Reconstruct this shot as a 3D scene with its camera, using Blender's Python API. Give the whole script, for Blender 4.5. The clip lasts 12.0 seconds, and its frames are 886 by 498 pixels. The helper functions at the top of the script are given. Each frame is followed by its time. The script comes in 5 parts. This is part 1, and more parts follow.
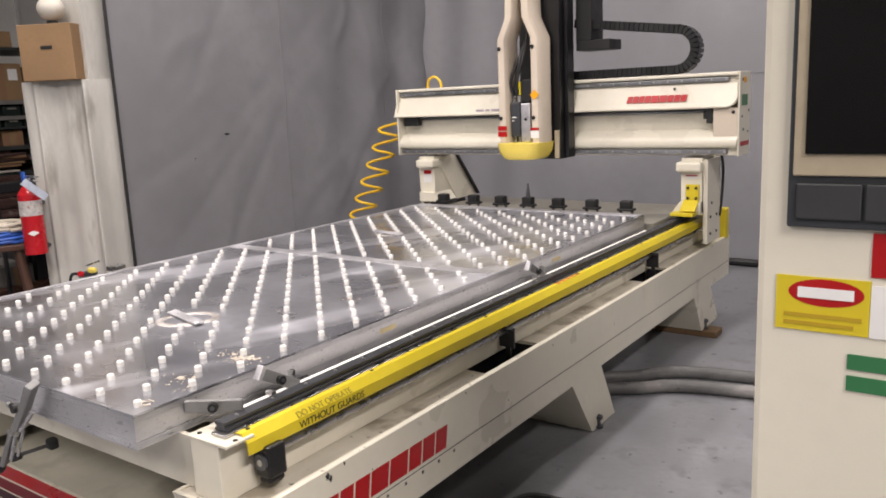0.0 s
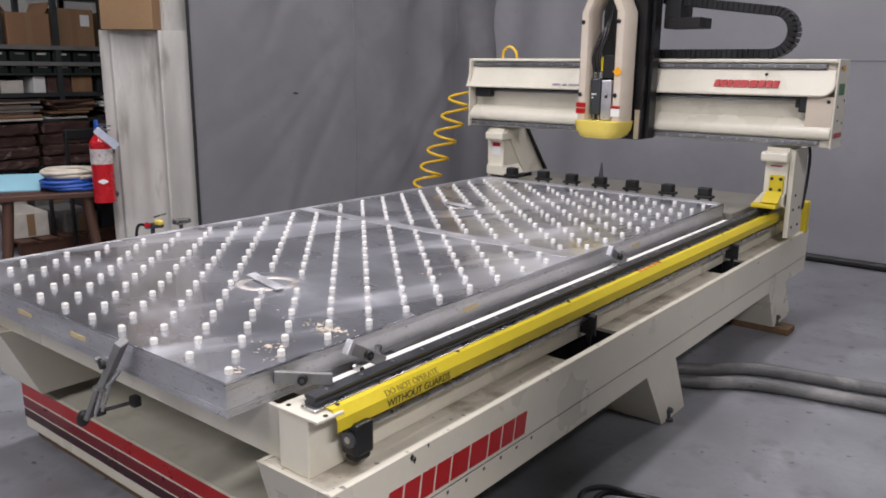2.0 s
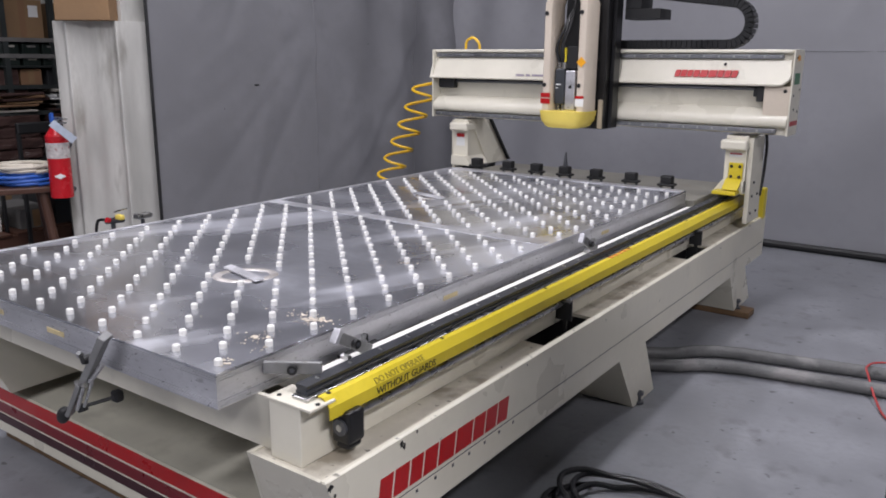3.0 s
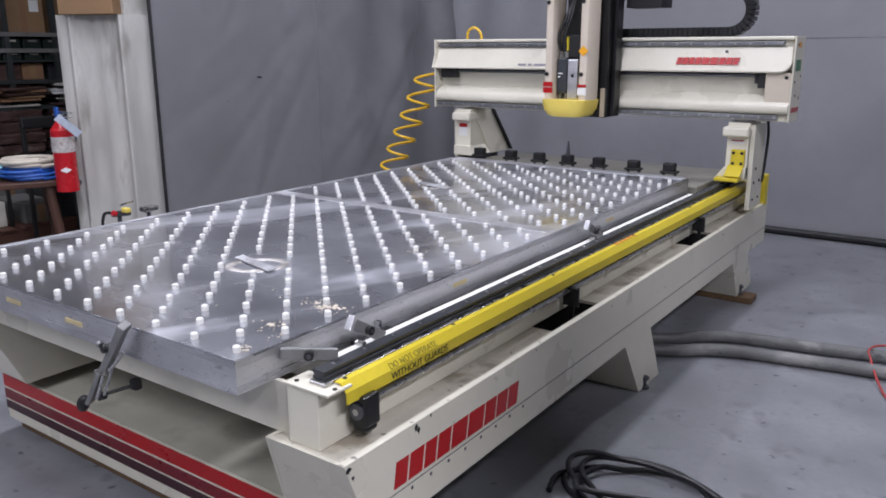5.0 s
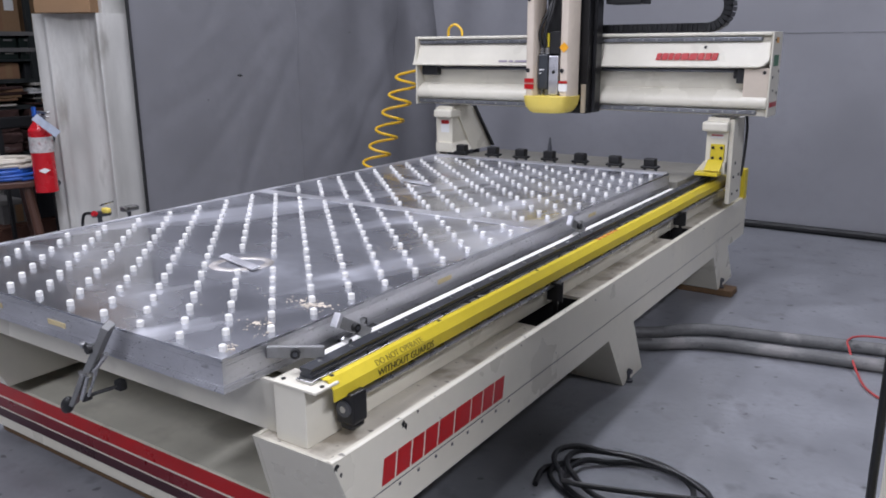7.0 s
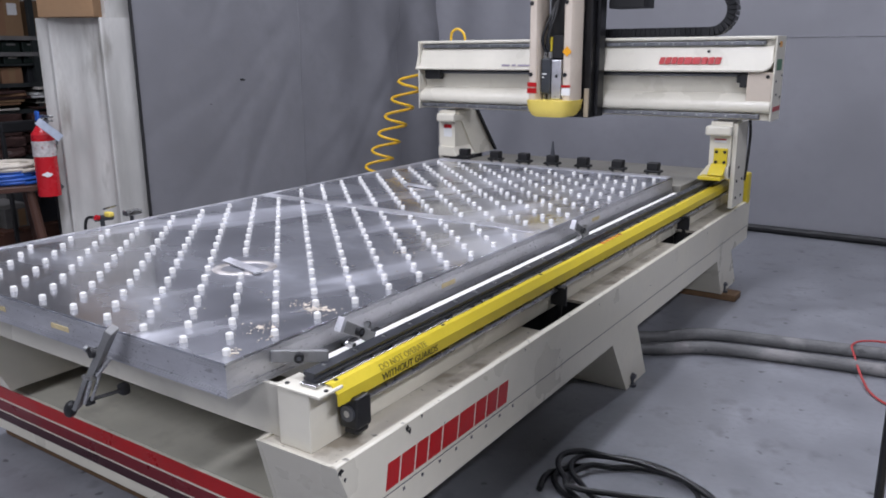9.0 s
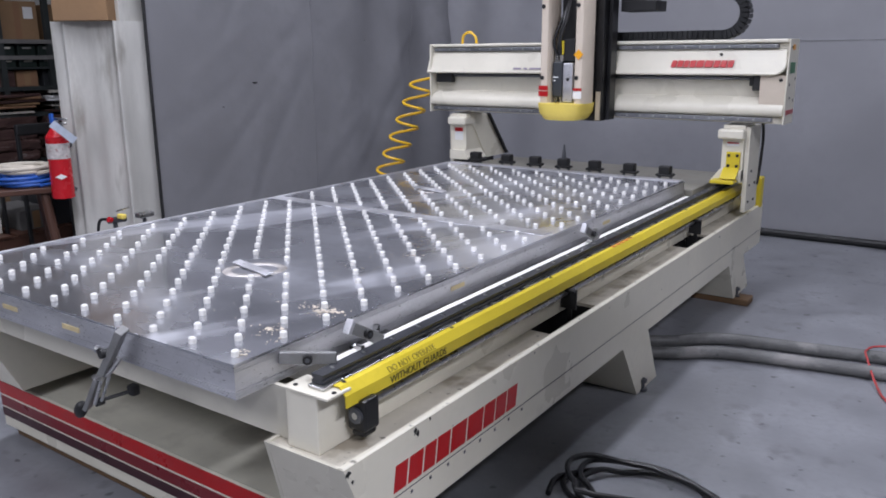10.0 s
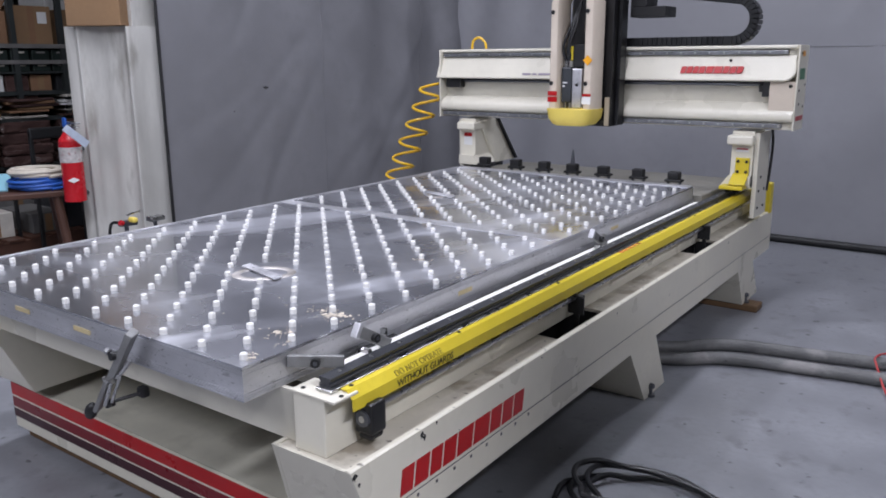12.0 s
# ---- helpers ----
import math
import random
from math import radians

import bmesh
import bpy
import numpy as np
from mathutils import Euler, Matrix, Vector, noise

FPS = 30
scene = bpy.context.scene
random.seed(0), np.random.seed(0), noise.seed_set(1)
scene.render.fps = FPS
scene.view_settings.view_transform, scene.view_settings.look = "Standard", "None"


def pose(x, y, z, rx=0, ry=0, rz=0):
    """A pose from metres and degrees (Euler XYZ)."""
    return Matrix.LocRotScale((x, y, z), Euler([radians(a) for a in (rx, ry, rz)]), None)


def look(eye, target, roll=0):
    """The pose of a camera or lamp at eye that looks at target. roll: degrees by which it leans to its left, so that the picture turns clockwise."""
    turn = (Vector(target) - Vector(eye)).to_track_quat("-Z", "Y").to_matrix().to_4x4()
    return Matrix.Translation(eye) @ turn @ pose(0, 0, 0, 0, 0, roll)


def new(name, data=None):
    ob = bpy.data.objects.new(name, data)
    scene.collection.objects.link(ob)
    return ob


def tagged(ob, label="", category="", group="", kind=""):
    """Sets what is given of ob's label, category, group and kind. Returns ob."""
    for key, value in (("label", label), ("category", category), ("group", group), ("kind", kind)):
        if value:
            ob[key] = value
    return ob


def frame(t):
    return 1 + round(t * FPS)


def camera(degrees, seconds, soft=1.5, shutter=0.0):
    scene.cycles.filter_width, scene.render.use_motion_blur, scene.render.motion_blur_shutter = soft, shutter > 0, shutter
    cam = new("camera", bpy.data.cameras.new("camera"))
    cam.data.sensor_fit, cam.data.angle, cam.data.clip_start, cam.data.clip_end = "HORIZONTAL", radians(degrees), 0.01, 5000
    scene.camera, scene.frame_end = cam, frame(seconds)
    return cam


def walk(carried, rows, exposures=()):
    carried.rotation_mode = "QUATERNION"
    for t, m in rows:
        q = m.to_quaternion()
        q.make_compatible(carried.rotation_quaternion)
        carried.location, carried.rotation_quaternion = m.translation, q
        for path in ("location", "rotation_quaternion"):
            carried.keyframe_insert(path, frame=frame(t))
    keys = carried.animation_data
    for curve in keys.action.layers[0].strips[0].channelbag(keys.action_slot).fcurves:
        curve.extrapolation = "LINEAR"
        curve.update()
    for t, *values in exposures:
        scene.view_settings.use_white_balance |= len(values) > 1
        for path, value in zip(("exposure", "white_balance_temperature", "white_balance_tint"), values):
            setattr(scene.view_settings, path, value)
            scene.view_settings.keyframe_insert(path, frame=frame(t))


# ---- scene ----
cam = camera(59.0, 12.0, soft=1.8)
PATH = [
    (0, (1.663, -1.028, 1.468), (0.523, 0.571, 1.092), -2.6),
    (0.5, (1.635, -0.988, 1.479), (0.358, 0.498, 1.077), -2.8),
    (1, (1.62, -0.956, 1.487), (0.27, 0.458, 1.067), -1.8),
    (1.5, (1.562, -0.987, 1.494), (0.26, 0.466, 1.057), -0.0),
    (2, (1.489, -1.052, 1.487), (0.274, 0.471, 1.033), 0.6),
    (2.5, (1.455, -1.093, 1.478), (0.308, 0.477, 1.009), 0.6),
    (3, (1.437, -1.118, 1.478), (0.318, 0.471, 1.007), 0.5),
    (5, (1.433, -1.168, 1.478), (0.318, 0.418, 0.984), -0.1),
    (5.5, (1.431, -1.177, 1.477), (0.338, 0.421, 0.976), -0.1),
    (6, (1.429, -1.181, 1.476), (0.339, 0.419, 0.973), -0.2),
    (6.5, (1.431, -1.18, 1.479), (0.347, 0.424, 0.977), -0.3),
    (7, (1.431, -1.179, 1.478), (0.355, 0.431, 0.977), -0.4),
    (9, (1.422, -1.178, 1.475), (0.341, 0.432, 0.985), -0.4),
    (9.5, (1.424, -1.176, 1.475), (0.327, 0.424, 0.988), -0.4),
    (10, (1.428, -1.172, 1.472), (0.321, 0.422, 0.991), -0.4),
    (10.5, (1.429, -1.174, 1.474), (0.315, 0.416, 0.993), -0.4),
    (11, (1.434, -1.174, 1.474), (0.311, 0.41, 0.996), -0.3),
    (11.5, (1.436, -1.177, 1.474), (0.31, 0.406, 0.999), -0.3),
    (12, (1.44, -1.179, 1.476), (0.311, 0.404, 1.006), -0.3),
]
walk(cam, [(t, look(eye, target, roll)) for t, eye, target, roll in PATH],
     [(0, 0.32, 8150, 14), (0.4, 0.26, 8100, 14), (1.0, 0.05, 7750, 13), (1.5, 0.0, 7500, 13), (2.5, 0.0, 7150, 14), (3.2, 0.0, 6900, 13), (5.0, 0.0, 6600, 13), (12.0, 0.0, 6500, 13)])

# ---- world and light ----
world = bpy.data.worlds.new("world")
scene.world = world
world.use_nodes = True
world.node_tree.nodes["Background"].inputs[0].default_value = (0.8, 0.85, 1.0, 1)
world.node_tree.nodes["Background"].inputs[1].default_value = 0.004
scene.view_settings.exposure = 0.0


def strip_lamp(x, y, z, sx, sy, watts, color=(0.93, 0.97, 1.10)):
    d = bpy.data.lights.new("strip_lamp", "AREA")
    d.shape, d.size, d.size_y, d.energy, d.color = "RECTANGLE", sx, sy, watts, color
    o = new("strip_lamp", d)
    o.matrix_world = pose(x, y, z)


for lx, ly, w in ((-5.6, 0.6, 22), (-0.45, 0.5, 92), (-0.45, 4.0, 40), (-2.6, 1.2, 104), (4.0, -1.25, 285), (0.9, 4.6, 52), (-1.9, -4.3, 152), (0.1, -4.5, 80)):
    strip_lamp(lx, ly, 4.55, 0.35, 2.4, w)


# ---- materials ----
def mat(name, color, rough=0.5, metal=0.0, vary=0.12, scale=6.0, bump=0.0, bscale=60.0, stretch=(1, 1, 1), stain=None, stain_at=0.62, stain_scale=2.0,
        speck=None, speck_scale=26.0, rvary=0.1, coat=0.0, glare_streak=None):
    """A node material: base colour with fine and coarse variation, optional stains, roughness variation and bump. The
    last argument is the colour of long painted streaks of reflected light.
    """
    m = bpy.data.materials.new(name)
    m.use_nodes = True
    n, l = m.node_tree.nodes, m.node_tree.links
    p = n["Principled BSDF"]
    p.inputs["Metallic"].default_value = metal
    p.inputs["Coat Weight"].default_value, p.inputs["Coat Roughness"].default_value = coat, 0.045
    tc = n.new("ShaderNodeTexCoord")
    mp = n.new("ShaderNodeMapping")
    mp.inputs["Scale"].default_value = stretch
    l.new(tc.outputs["Object"], mp.inputs["Vector"])

    def noise_tex(sc, detail=4.0):
        t = n.new("ShaderNodeTexNoise")
        t.inputs["Scale"].default_value, t.inputs["Detail"].default_value = sc, detail
        l.new(mp.outputs[0], t.inputs["Vector"])
        return t

    def ramp(src, lo, hi, a, b):
        r = n.new("ShaderNodeMapRange")
        r.inputs[1].default_value, r.inputs[2].default_value, r.inputs[3].default_value, r.inputs[4].default_value = lo, hi, a, b
        l.new(src, r.inputs[0])
        return r.outputs[0]

    def mul(a_out, fac_out, col2, mode="MIX"):
        x = n.new("ShaderNodeMix")
        x.data_type, x.blend_type = "RGBA", mode
        l.new(fac_out, x.inputs[0])
        if isinstance(a_out, tuple):
            x.inputs[6].default_value = (*a_out, 1)
        else:
            l.new(a_out, x.inputs[6])
        x.inputs[7].default_value = (*col2, 1)
        return x.outputs[2]

    big, fine = noise_tex(scale), noise_tex(scale * 9)
    dark = tuple(c * (1 - vary) for c in color)
    lite = tuple(min(1, c * (1 + vary)) for c in color)
    c1 = mul(dark, ramp(big.outputs[0], 0.3, 0.7, 0, 1), lite)
    c1 = mul(c1, ramp(fine.outputs[0], 0.45, 0.75, 0, 0.6), tuple(c * (1 - vary * 0.8) for c in color))
    if stain:
        st = noise_tex(stain_scale, 8.0)
        c1 = mul(c1, ramp(st.outputs[0], stain_at, stain_at + 0.12, 0, 0.75), stain)
    if speck:
        c1 = mul(c1, ramp(noise_tex(speck_scale, 2.0).outputs[0], 0.67, 0.74, 0, 0.75), speck)
    gloss = ramp(big.outputs[0], 0.3, 0.7, max(0.03, rough - rvary), min(1, rough + rvary))
    if glare_streak:
        # long streak highlights painted into the base colour, with rougher gloss along them
        turn, far = n.new("ShaderNodeMapping"), n.new("ShaderNodeMapping")
        turn.inputs["Rotation"].default_value = (0, 0, radians(-70))
        far.inputs["Scale"].default_value, far.inputs["Location"].default_value = (0.55, 4.2, 1), (0.4, 0.75, 0)
        l.new(tc.outputs["Object"], turn.inputs["Vector"])
        l.new(turn.outputs[0], far.inputs["Vector"])
        st = noise_tex(1.0, 5.0)
        l.new(far.outputs[0], st.inputs["Vector"])
        st.inputs["Distortion"].default_value = 0.25
        glare = ramp(st.outputs[0], 0.53, 0.66, 0, 0.9)
        c1 = mul(c1, glare, glare_streak)
        add = n.new("ShaderNodeMath")
        add.operation = "MULTIPLY_ADD"
        l.new(glare, add.inputs[0])
        add.inputs[1].default_value = 0.14
        l.new(gloss, add.inputs[2])
        gloss = add.outputs[0]
    l.new(c1, p.inputs["Base Color"])
    l.new(gloss, p.inputs["Roughness"])
    if bump:
        bn = noise_tex(bscale, 3.0)
        b = n.new("ShaderNodeBump")
        b.inputs["Strength"].default_value, b.inputs["Distance"].default_value = bump, 0.01
        l.new(bn.outputs[0], b.inputs["Height"])
        l.new(b.outputs[0], p.inputs["Normal"])
    return m


CREAM = mat("cream_paint", (0.69, 0.655, 0.555), 0.33, vary=0.06, scale=3, bump=0.03, bscale=140, stain=(0.42, 0.39, 0.32), stain_at=0.68, stain_scale=5)
CREAM_DIRTY = mat("grimy_cream_paint", (0.54, 0.50, 0.42), 0.5, vary=0.12, scale=4, stain=(0.22, 0.18, 0.13), stain_at=0.52, stain_scale=7, speck=(0.06, 0.05, 0.04), speck_scale=45)
CREAM_WORN = mat("chipped_cream_paint", (0.69, 0.655, 0.555), 0.35, vary=0.06, scale=3, stain=(0.30, 0.26, 0.2), stain_at=0.64, stain_scale=9, speck=(0.07, 0.06, 0.05), speck_scale=38)
CREAM_DECK = mat("dusty_cream_paint", (0.56, 0.54, 0.45), 0.5, vary=0.14, scale=2.5, stain=(0.36, 0.34, 0.28), stain_at=0.55, stain_scale=3.5)
DUSTY = mat("dusty_grey_steel", (0.22, 0.21, 0.18), 0.55, vary=0.15, scale=5, stain=(0.2, 0.18, 0.15), stain_at=0.55, stain_scale=6)
CREAM_ARM = mat("cream_plastic", (0.60, 0.52, 0.43), 0.45, vary=0.05, scale=4)
WHITE_STRIP = mat("white_strip", (0.78, 0.76, 0.72), 0.7, vary=0.05)
# the last colour paints pale lamp reflections as streaks across the plate
ALU = mat("aluminium_plate", (0.52, 0.53, 0.575), 0.27, 0.9, vary=0.2, scale=1.6, rvary=0.12, bump=0.04, bscale=90, stretch=(1.0, 1.6, 1),
          stain=(0.56, 0.56, 0.58), stain_at=0.60, stain_scale=6, speck=(0.62, 0.61, 0.60), speck_scale=24, coat=0.45, glare_streak=(0.80, 0.81, 0.87))
WORN_RING = mat("worn_bright_metal", (0.50, 0.47, 0.45), 0.5, 0.6, vary=0.25, scale=22, stain=(0.28, 0.25, 0.22), stain_at=0.56, stain_scale=25)
ALU_EDGE = mat("aluminium_edge", (0.66, 0.66, 0.69), 0.46, 0.9, vary=0.14, scale=5, bump=0.04, bscale=60, stretch=(1, 1, 3), stain=(0.25, 0.25, 0.26), stain_at=0.64, stain_scale=14, speck=(0.04, 0.04, 0.04), speck_scale=60)
STEEL = mat("steel", (0.5, 0.5, 0.5), 0.3, 1.0, vary=0.1, scale=20)
CLAMP_STEEL = mat("dull_clamp_steel", (0.25, 0.25, 0.25), 0.58, 0.5, vary=0.18, scale=14, stain=(0.18, 0.17, 0.16), stain_at=0.6, stain_scale=30)
RAIL_STEEL = mat("oiled_rail_steel", (0.24, 0.245, 0.26), 0.42, 0.7, vary=0.25, scale=18)
STEEL_DARK = mat("dark_steel", (0.12, 0.125, 0.14), 0.38, 0.7, vary=0.15, scale=12)
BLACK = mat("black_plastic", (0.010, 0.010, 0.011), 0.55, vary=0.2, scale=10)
RAIL_BLACK = mat("black_rail_steel", (0.03, 0.032, 0.038), 0.4, vary=0.2, scale=12)
BLACK_GLOSS = mat("black_enamel", (0.006, 0.006, 0.007), 0.4, vary=0.2, scale=6)
YELLOW = mat("yellow_paint", (0.64, 0.50, 0.03), 0.42, vary=0.07, scale=5, stain=(0.35, 0.27, 0.04), stain_at=0.7, stain_scale=9)
YELLOW_SOFT = mat("yellow_guard", (0.80, 0.62, 0.12), 0.5, vary=0.06)
YELLOW_HOSE = mat("yellow_hose", (0.75, 0.45, 0.02), 0.35, vary=0.06)
RED = mat("red_vinyl", (0.42, 0.006, 0.009), 0.34, vary=0.08, scale=8)
MAROON = mat("maroon_vinyl", (0.17, 0.008, 0.016), 0.34, vary=0.1, scale=8)
PLUM = mat("plum_vinyl", (0.045, 0.012, 0.018), 0.34, vary=0.1, scale=8)
RED_ENAMEL = mat("red_enamel", (0.48, 0.012, 0.02), 0.25, vary=0.06)
WHITE = mat("white_label", (0.75, 0.75, 0.74), 0.5, vary=0.05)
PIN = mat("white_nylon", (0.76, 0.75, 0.72), 0.45, vary=0.04, scale=30)
GREEN = mat("green_label", (0.02, 0.16, 0.06), 0.4)
ORANGE = mat("orange_label", (0.85, 0.38, 0.02), 0.4)
BRASS_LABEL = mat("amber_label", (0.56, 0.46, 0.26), 0.45)
FLOOR = mat("painted_concrete", (0.208, 0.213, 0.231), 0.38, vary=0.17, scale=3.6, bump=0.05, bscale=25, stain=(0.14, 0.14, 0.15), stain_at=0.575, stain_scale=7.0, speck=(0.045, 0.045, 0.05), speck_scale=15.0)
CURTAIN = mat("grey_vinyl", (0.265, 0.266, 0.287), 0.48, vary=0.09, scale=1.2, bump=0.35, bscale=2.2)
CURTAIN_DARK = mat("grey_fabric", (0.198, 0.198, 0.213), 0.6, vary=0.12, scale=1.1, bump=0.4, bscale=2.6)
# near black for the unseen walls and ceiling, to keep bounced light low
WALL = mat("dark_unseen_wall", (0.09, 0.09, 0.09), 0.7, vary=0.05, scale=2)
WALL_WHITE = mat("white_wall_paint", (0.75, 0.74, 0.72), 0.6, vary=0.06, scale=2)
SHEET = mat("white_sheet_metal", (0.50, 0.49, 0.46), 0.5, vary=0.16, scale=3, stretch=(2, 2, 0.5), bump=0.12, bscale=5, stain=(0.25, 0.235, 0.205), stain_at=0.55, stain_scale=3.5)
CARD = mat("cardboard", (0.25, 0.15, 0.078), 0.8, vary=0.1, scale=4, bump=0.02)
CARD_B = mat("brown_cardboard", (0.24, 0.13, 0.07), 0.8, vary=0.12, scale=4, bump=0.02)
WOOD = mat("old_timber", (0.135, 0.078, 0.038), 0.7, vary=0.25, scale=6, stretch=(8, 1, 8), bump=0.1, bscale=20)
WOOD_DARK = mat("stained_wood", (0.075, 0.032, 0.02), 0.5, vary=0.2, scale=6, stretch=(1, 1, 0.2))
HOSE = mat("grey_hose", (0.12, 0.12, 0.12), 0.55, vary=0.3, scale=7, stain=(0.24, 0.23, 0.225), stain_at=0.52, stain_scale=6, speck=(0.05, 0.05, 0.05), speck_scale=20)
RUBBER = mat("black_rubber", (0.008, 0.0085, 0.01), 0.4, vary=0.15, scale=10)
BLUE = mat("blue_cord", (0.02, 0.10, 0.42), 0.45, vary=0.1)
NAVY = mat("navy_enamel", (0.033, 0.036, 0.10), 0.4, vary=0.08)
ROPE = mat("cream_rope", (0.55, 0.50, 0.42), 0.7, vary=0.1, scale=20)
PAPER_BLUE = mat("pale_blue_paper", (0.25, 0.50, 0.60), 0.6, vary=0.05)
WRAP = mat("wrapped_brown_stock", (0.085, 0.05, 0.045), 0.22, vary=0.35, scale=6, bump=0.8, bscale=14, stretch=(1, 0.5, 2), speck=(0.3, 0.27, 0.26), speck_scale=16)
BIN_GREEN = mat("dark_green_bin", (0.012, 0.02, 0.017), 0.45, vary=0.15)
DUST = mat("tan_glue_dust", (0.58, 0.51, 0.42), 0.8, vary=0.25, scale=40)
GREY_TUB = mat("dark_tub", (0.03, 0.032, 0.035), 0.5)
SHELF = mat("dark_shelf_steel", (0.03, 0.035, 0.035), 0.5, vary=0.15)
SCREEN = mat("dark_screen", (0.004, 0.004, 0.004), 0.15, vary=0.05)
TAN = mat("tan_bezel", (0.38, 0.32, 0.23), 0.5)
CHARCOAL = mat("charcoal_panel", (0.03, 0.034, 0.04), 0.5)
LIP = mat("dusty_shelf_edge", (0.15, 0.145, 0.14), 0.6, vary=0.25, scale=5)
STRIP_METAL = mat("brushed_strip", (0.42, 0.42, 0.44), 0.4, 0.7, vary=0.04, scale=2)
SEAM = mat("seam_thread", (0.17, 0.17, 0.185), 0.7, vary=0.1)
TAG = mat("grey_blue_tag", (0.42, 0.47, 0.56), 0.6, vary=0.1, scale=30)
PAPER = mat("paper_stock", (0.5, 0.47, 0.42), 0.7, vary=0.15, scale=10)


# ---- mesh helpers ----
def empty(name, at, label="", category="", group="", kind=""):
    o = new(name)
    o.empty_display_size = 0.05
    o.location = at
    return tagged(o, label, category, group, kind)


def mesh_of(name, bm, material, smooth=False):
    me = bpy.data.meshes.new(name)
    bmesh.ops.recalc_face_normals(bm, faces=bm.faces)
    bm.to_mesh(me)
    bm.free()
    for mm in (material if isinstance(material, (list, tuple)) else (material,)):
        me.materials.append(mm)
    if smooth:
        for f in me.polygons:
            f.use_smooth = True
        me.set_sharp_from_angle(angle=radians(38))
    return me


def part(name, bm, material, parent=None, label="", smooth=False):
    """Links a bmesh, given in world coordinates, as one mesh under a thing or a part."""
    o = new(name, mesh_of(name, bm, material, smooth))
    if parent is not None:
        o.parent = parent
        p, off = parent, Vector((0, 0, 0))
        while p is not None:
            off += p.location
            p = p.parent
        o.data.transform(Matrix.Translation(-off))
    return tagged(o, label)


def thing(name, bm, material, label, category, group="", kind="", smooth=False):
    return tagged(part(name, bm, material, None, smooth=smooth), label, category, group, kind)


def box(bm, x0, x1, y0, y1, z0, z1, bev=0.0, m=None):
    vs = [bm.verts.new(p) for p in ((x0, y0, z0), (x1, y0, z0), (x1, y1, z0), (x0, y1, z0), (x0, y0, z1), (x1, y0, z1), (x1, y1, z1), (x0, y1, z1))]
    fs = [bm.faces.new([vs[i] for i in q]) for q in ((3, 2, 1, 0), (4, 5, 6, 7), (0, 1, 5, 4), (1, 2, 6, 5), (2, 3, 7, 6), (3, 0, 4, 7))]
    if bev:
        es = list({e for f in fs for e in f.edges})
        r = bmesh.ops.bevel(bm, geom=es, offset=bev, segments=2, affect="EDGES", profile=0.5)
        vs = list({v for f in r["faces"] for v in f.verts} | {v for v in vs if v.is_valid})
    if m is not None:
        bmesh.ops.transform(bm, matrix=m, verts=vs)
    return bm


def boxes(*rows, bev=0.0):
    bm = bmesh.new()
    for r in rows:
        box(bm, *r, bev=bev)
    return bm


def prism(profile, axis, a, b, bm=None):
    """A closed outline pushed along an axis. For x the outline is (y, z), for y it is (x, z), for z it is (x, y)."""
    bm = bm or bmesh.new()
    put = {"x": lambda p, t: (t, p[0], p[1]), "y": lambda p, t: (p[0], t, p[1]), "z": lambda p, t: (p[0], p[1], t)}[axis]
    va = [bm.verts.new(put(p, a)) for p in profile]
    vb = [bm.verts.new(put(p, b)) for p in profile]
    bm.faces.new(va)
    bm.faces.new(vb[::-1])
    for i in range(len(profile)):
        j = (i + 1) % len(profile)
        bm.faces.new((va[i], va[j], vb[j], vb[i]))
    return bm


def rod(p, q, r, n=14, r2=None, bm=None):
    bm = bm or bmesh.new()
    p, q = Vector(p), Vector(q)
    d = q - p
    m = Matrix.Translation((p + q) / 2) @ d.to_track_quat("Z", "Y").to_matrix().to_4x4()
    bmesh.ops.create_cone(bm, cap_ends=True, segments=n, radius1=r, radius2=r if r2 is None else r2, depth=d.length, matrix=m)
    return bm


def tube(points, r, n=10, bm=None, closed=False):
    """A round tube through points."""
    bm = bm or bmesh.new()
    pts = [Vector(p) for p in points]
    rings, up = [], Vector((0.123, 0.31, 1)).normalized()
    for i, p in enumerate(pts):
        t = (pts[min(i + 1, len(pts) - 1)] - pts[max(i - 1, 0)]).normalized()
        side = t.cross(up)
        side = side.normalized() if side.length > 1e-4 else Vector((1, 0, 0))
        up = side.cross(t).normalized()
        rings.append([bm.verts.new(p + r * (math.cos(a) * side + math.sin(a) * up)) for a in (2 * math.pi * k / n for k in range(n))])
    for a, b in zip(rings, rings[1:]):
        for k in range(n):
            bm.faces.new((a[k], a[(k + 1) % n], b[(k + 1) % n], b[k]))
    bm.faces.new(rings[0][::-1])
    bm.faces.new(rings[-1])
    return bm


def spline(ctrl, steps=8):
    """Catmull-Rom through control points."""
    c = [Vector(p) for p in ctrl]
    c = [2 * c[0] - c[1]] + c + [2 * c[-1] - c[-2]]
    out = []
    for i in range(1, len(c) - 2):
        for k in range(steps):
            t = k / steps
            out.append(0.5 * ((2 * c[i]) + (c[i + 1] - c[i - 1]) * t + (2 * c[i - 1] - 5 * c[i] + 4 * c[i + 1] - c[i + 2]) * t * t
                              + (3 * c[i] - c[i - 1] - 3 * c[i + 1] + c[i + 2]) * t ** 3))
    return out + [c[-2]]


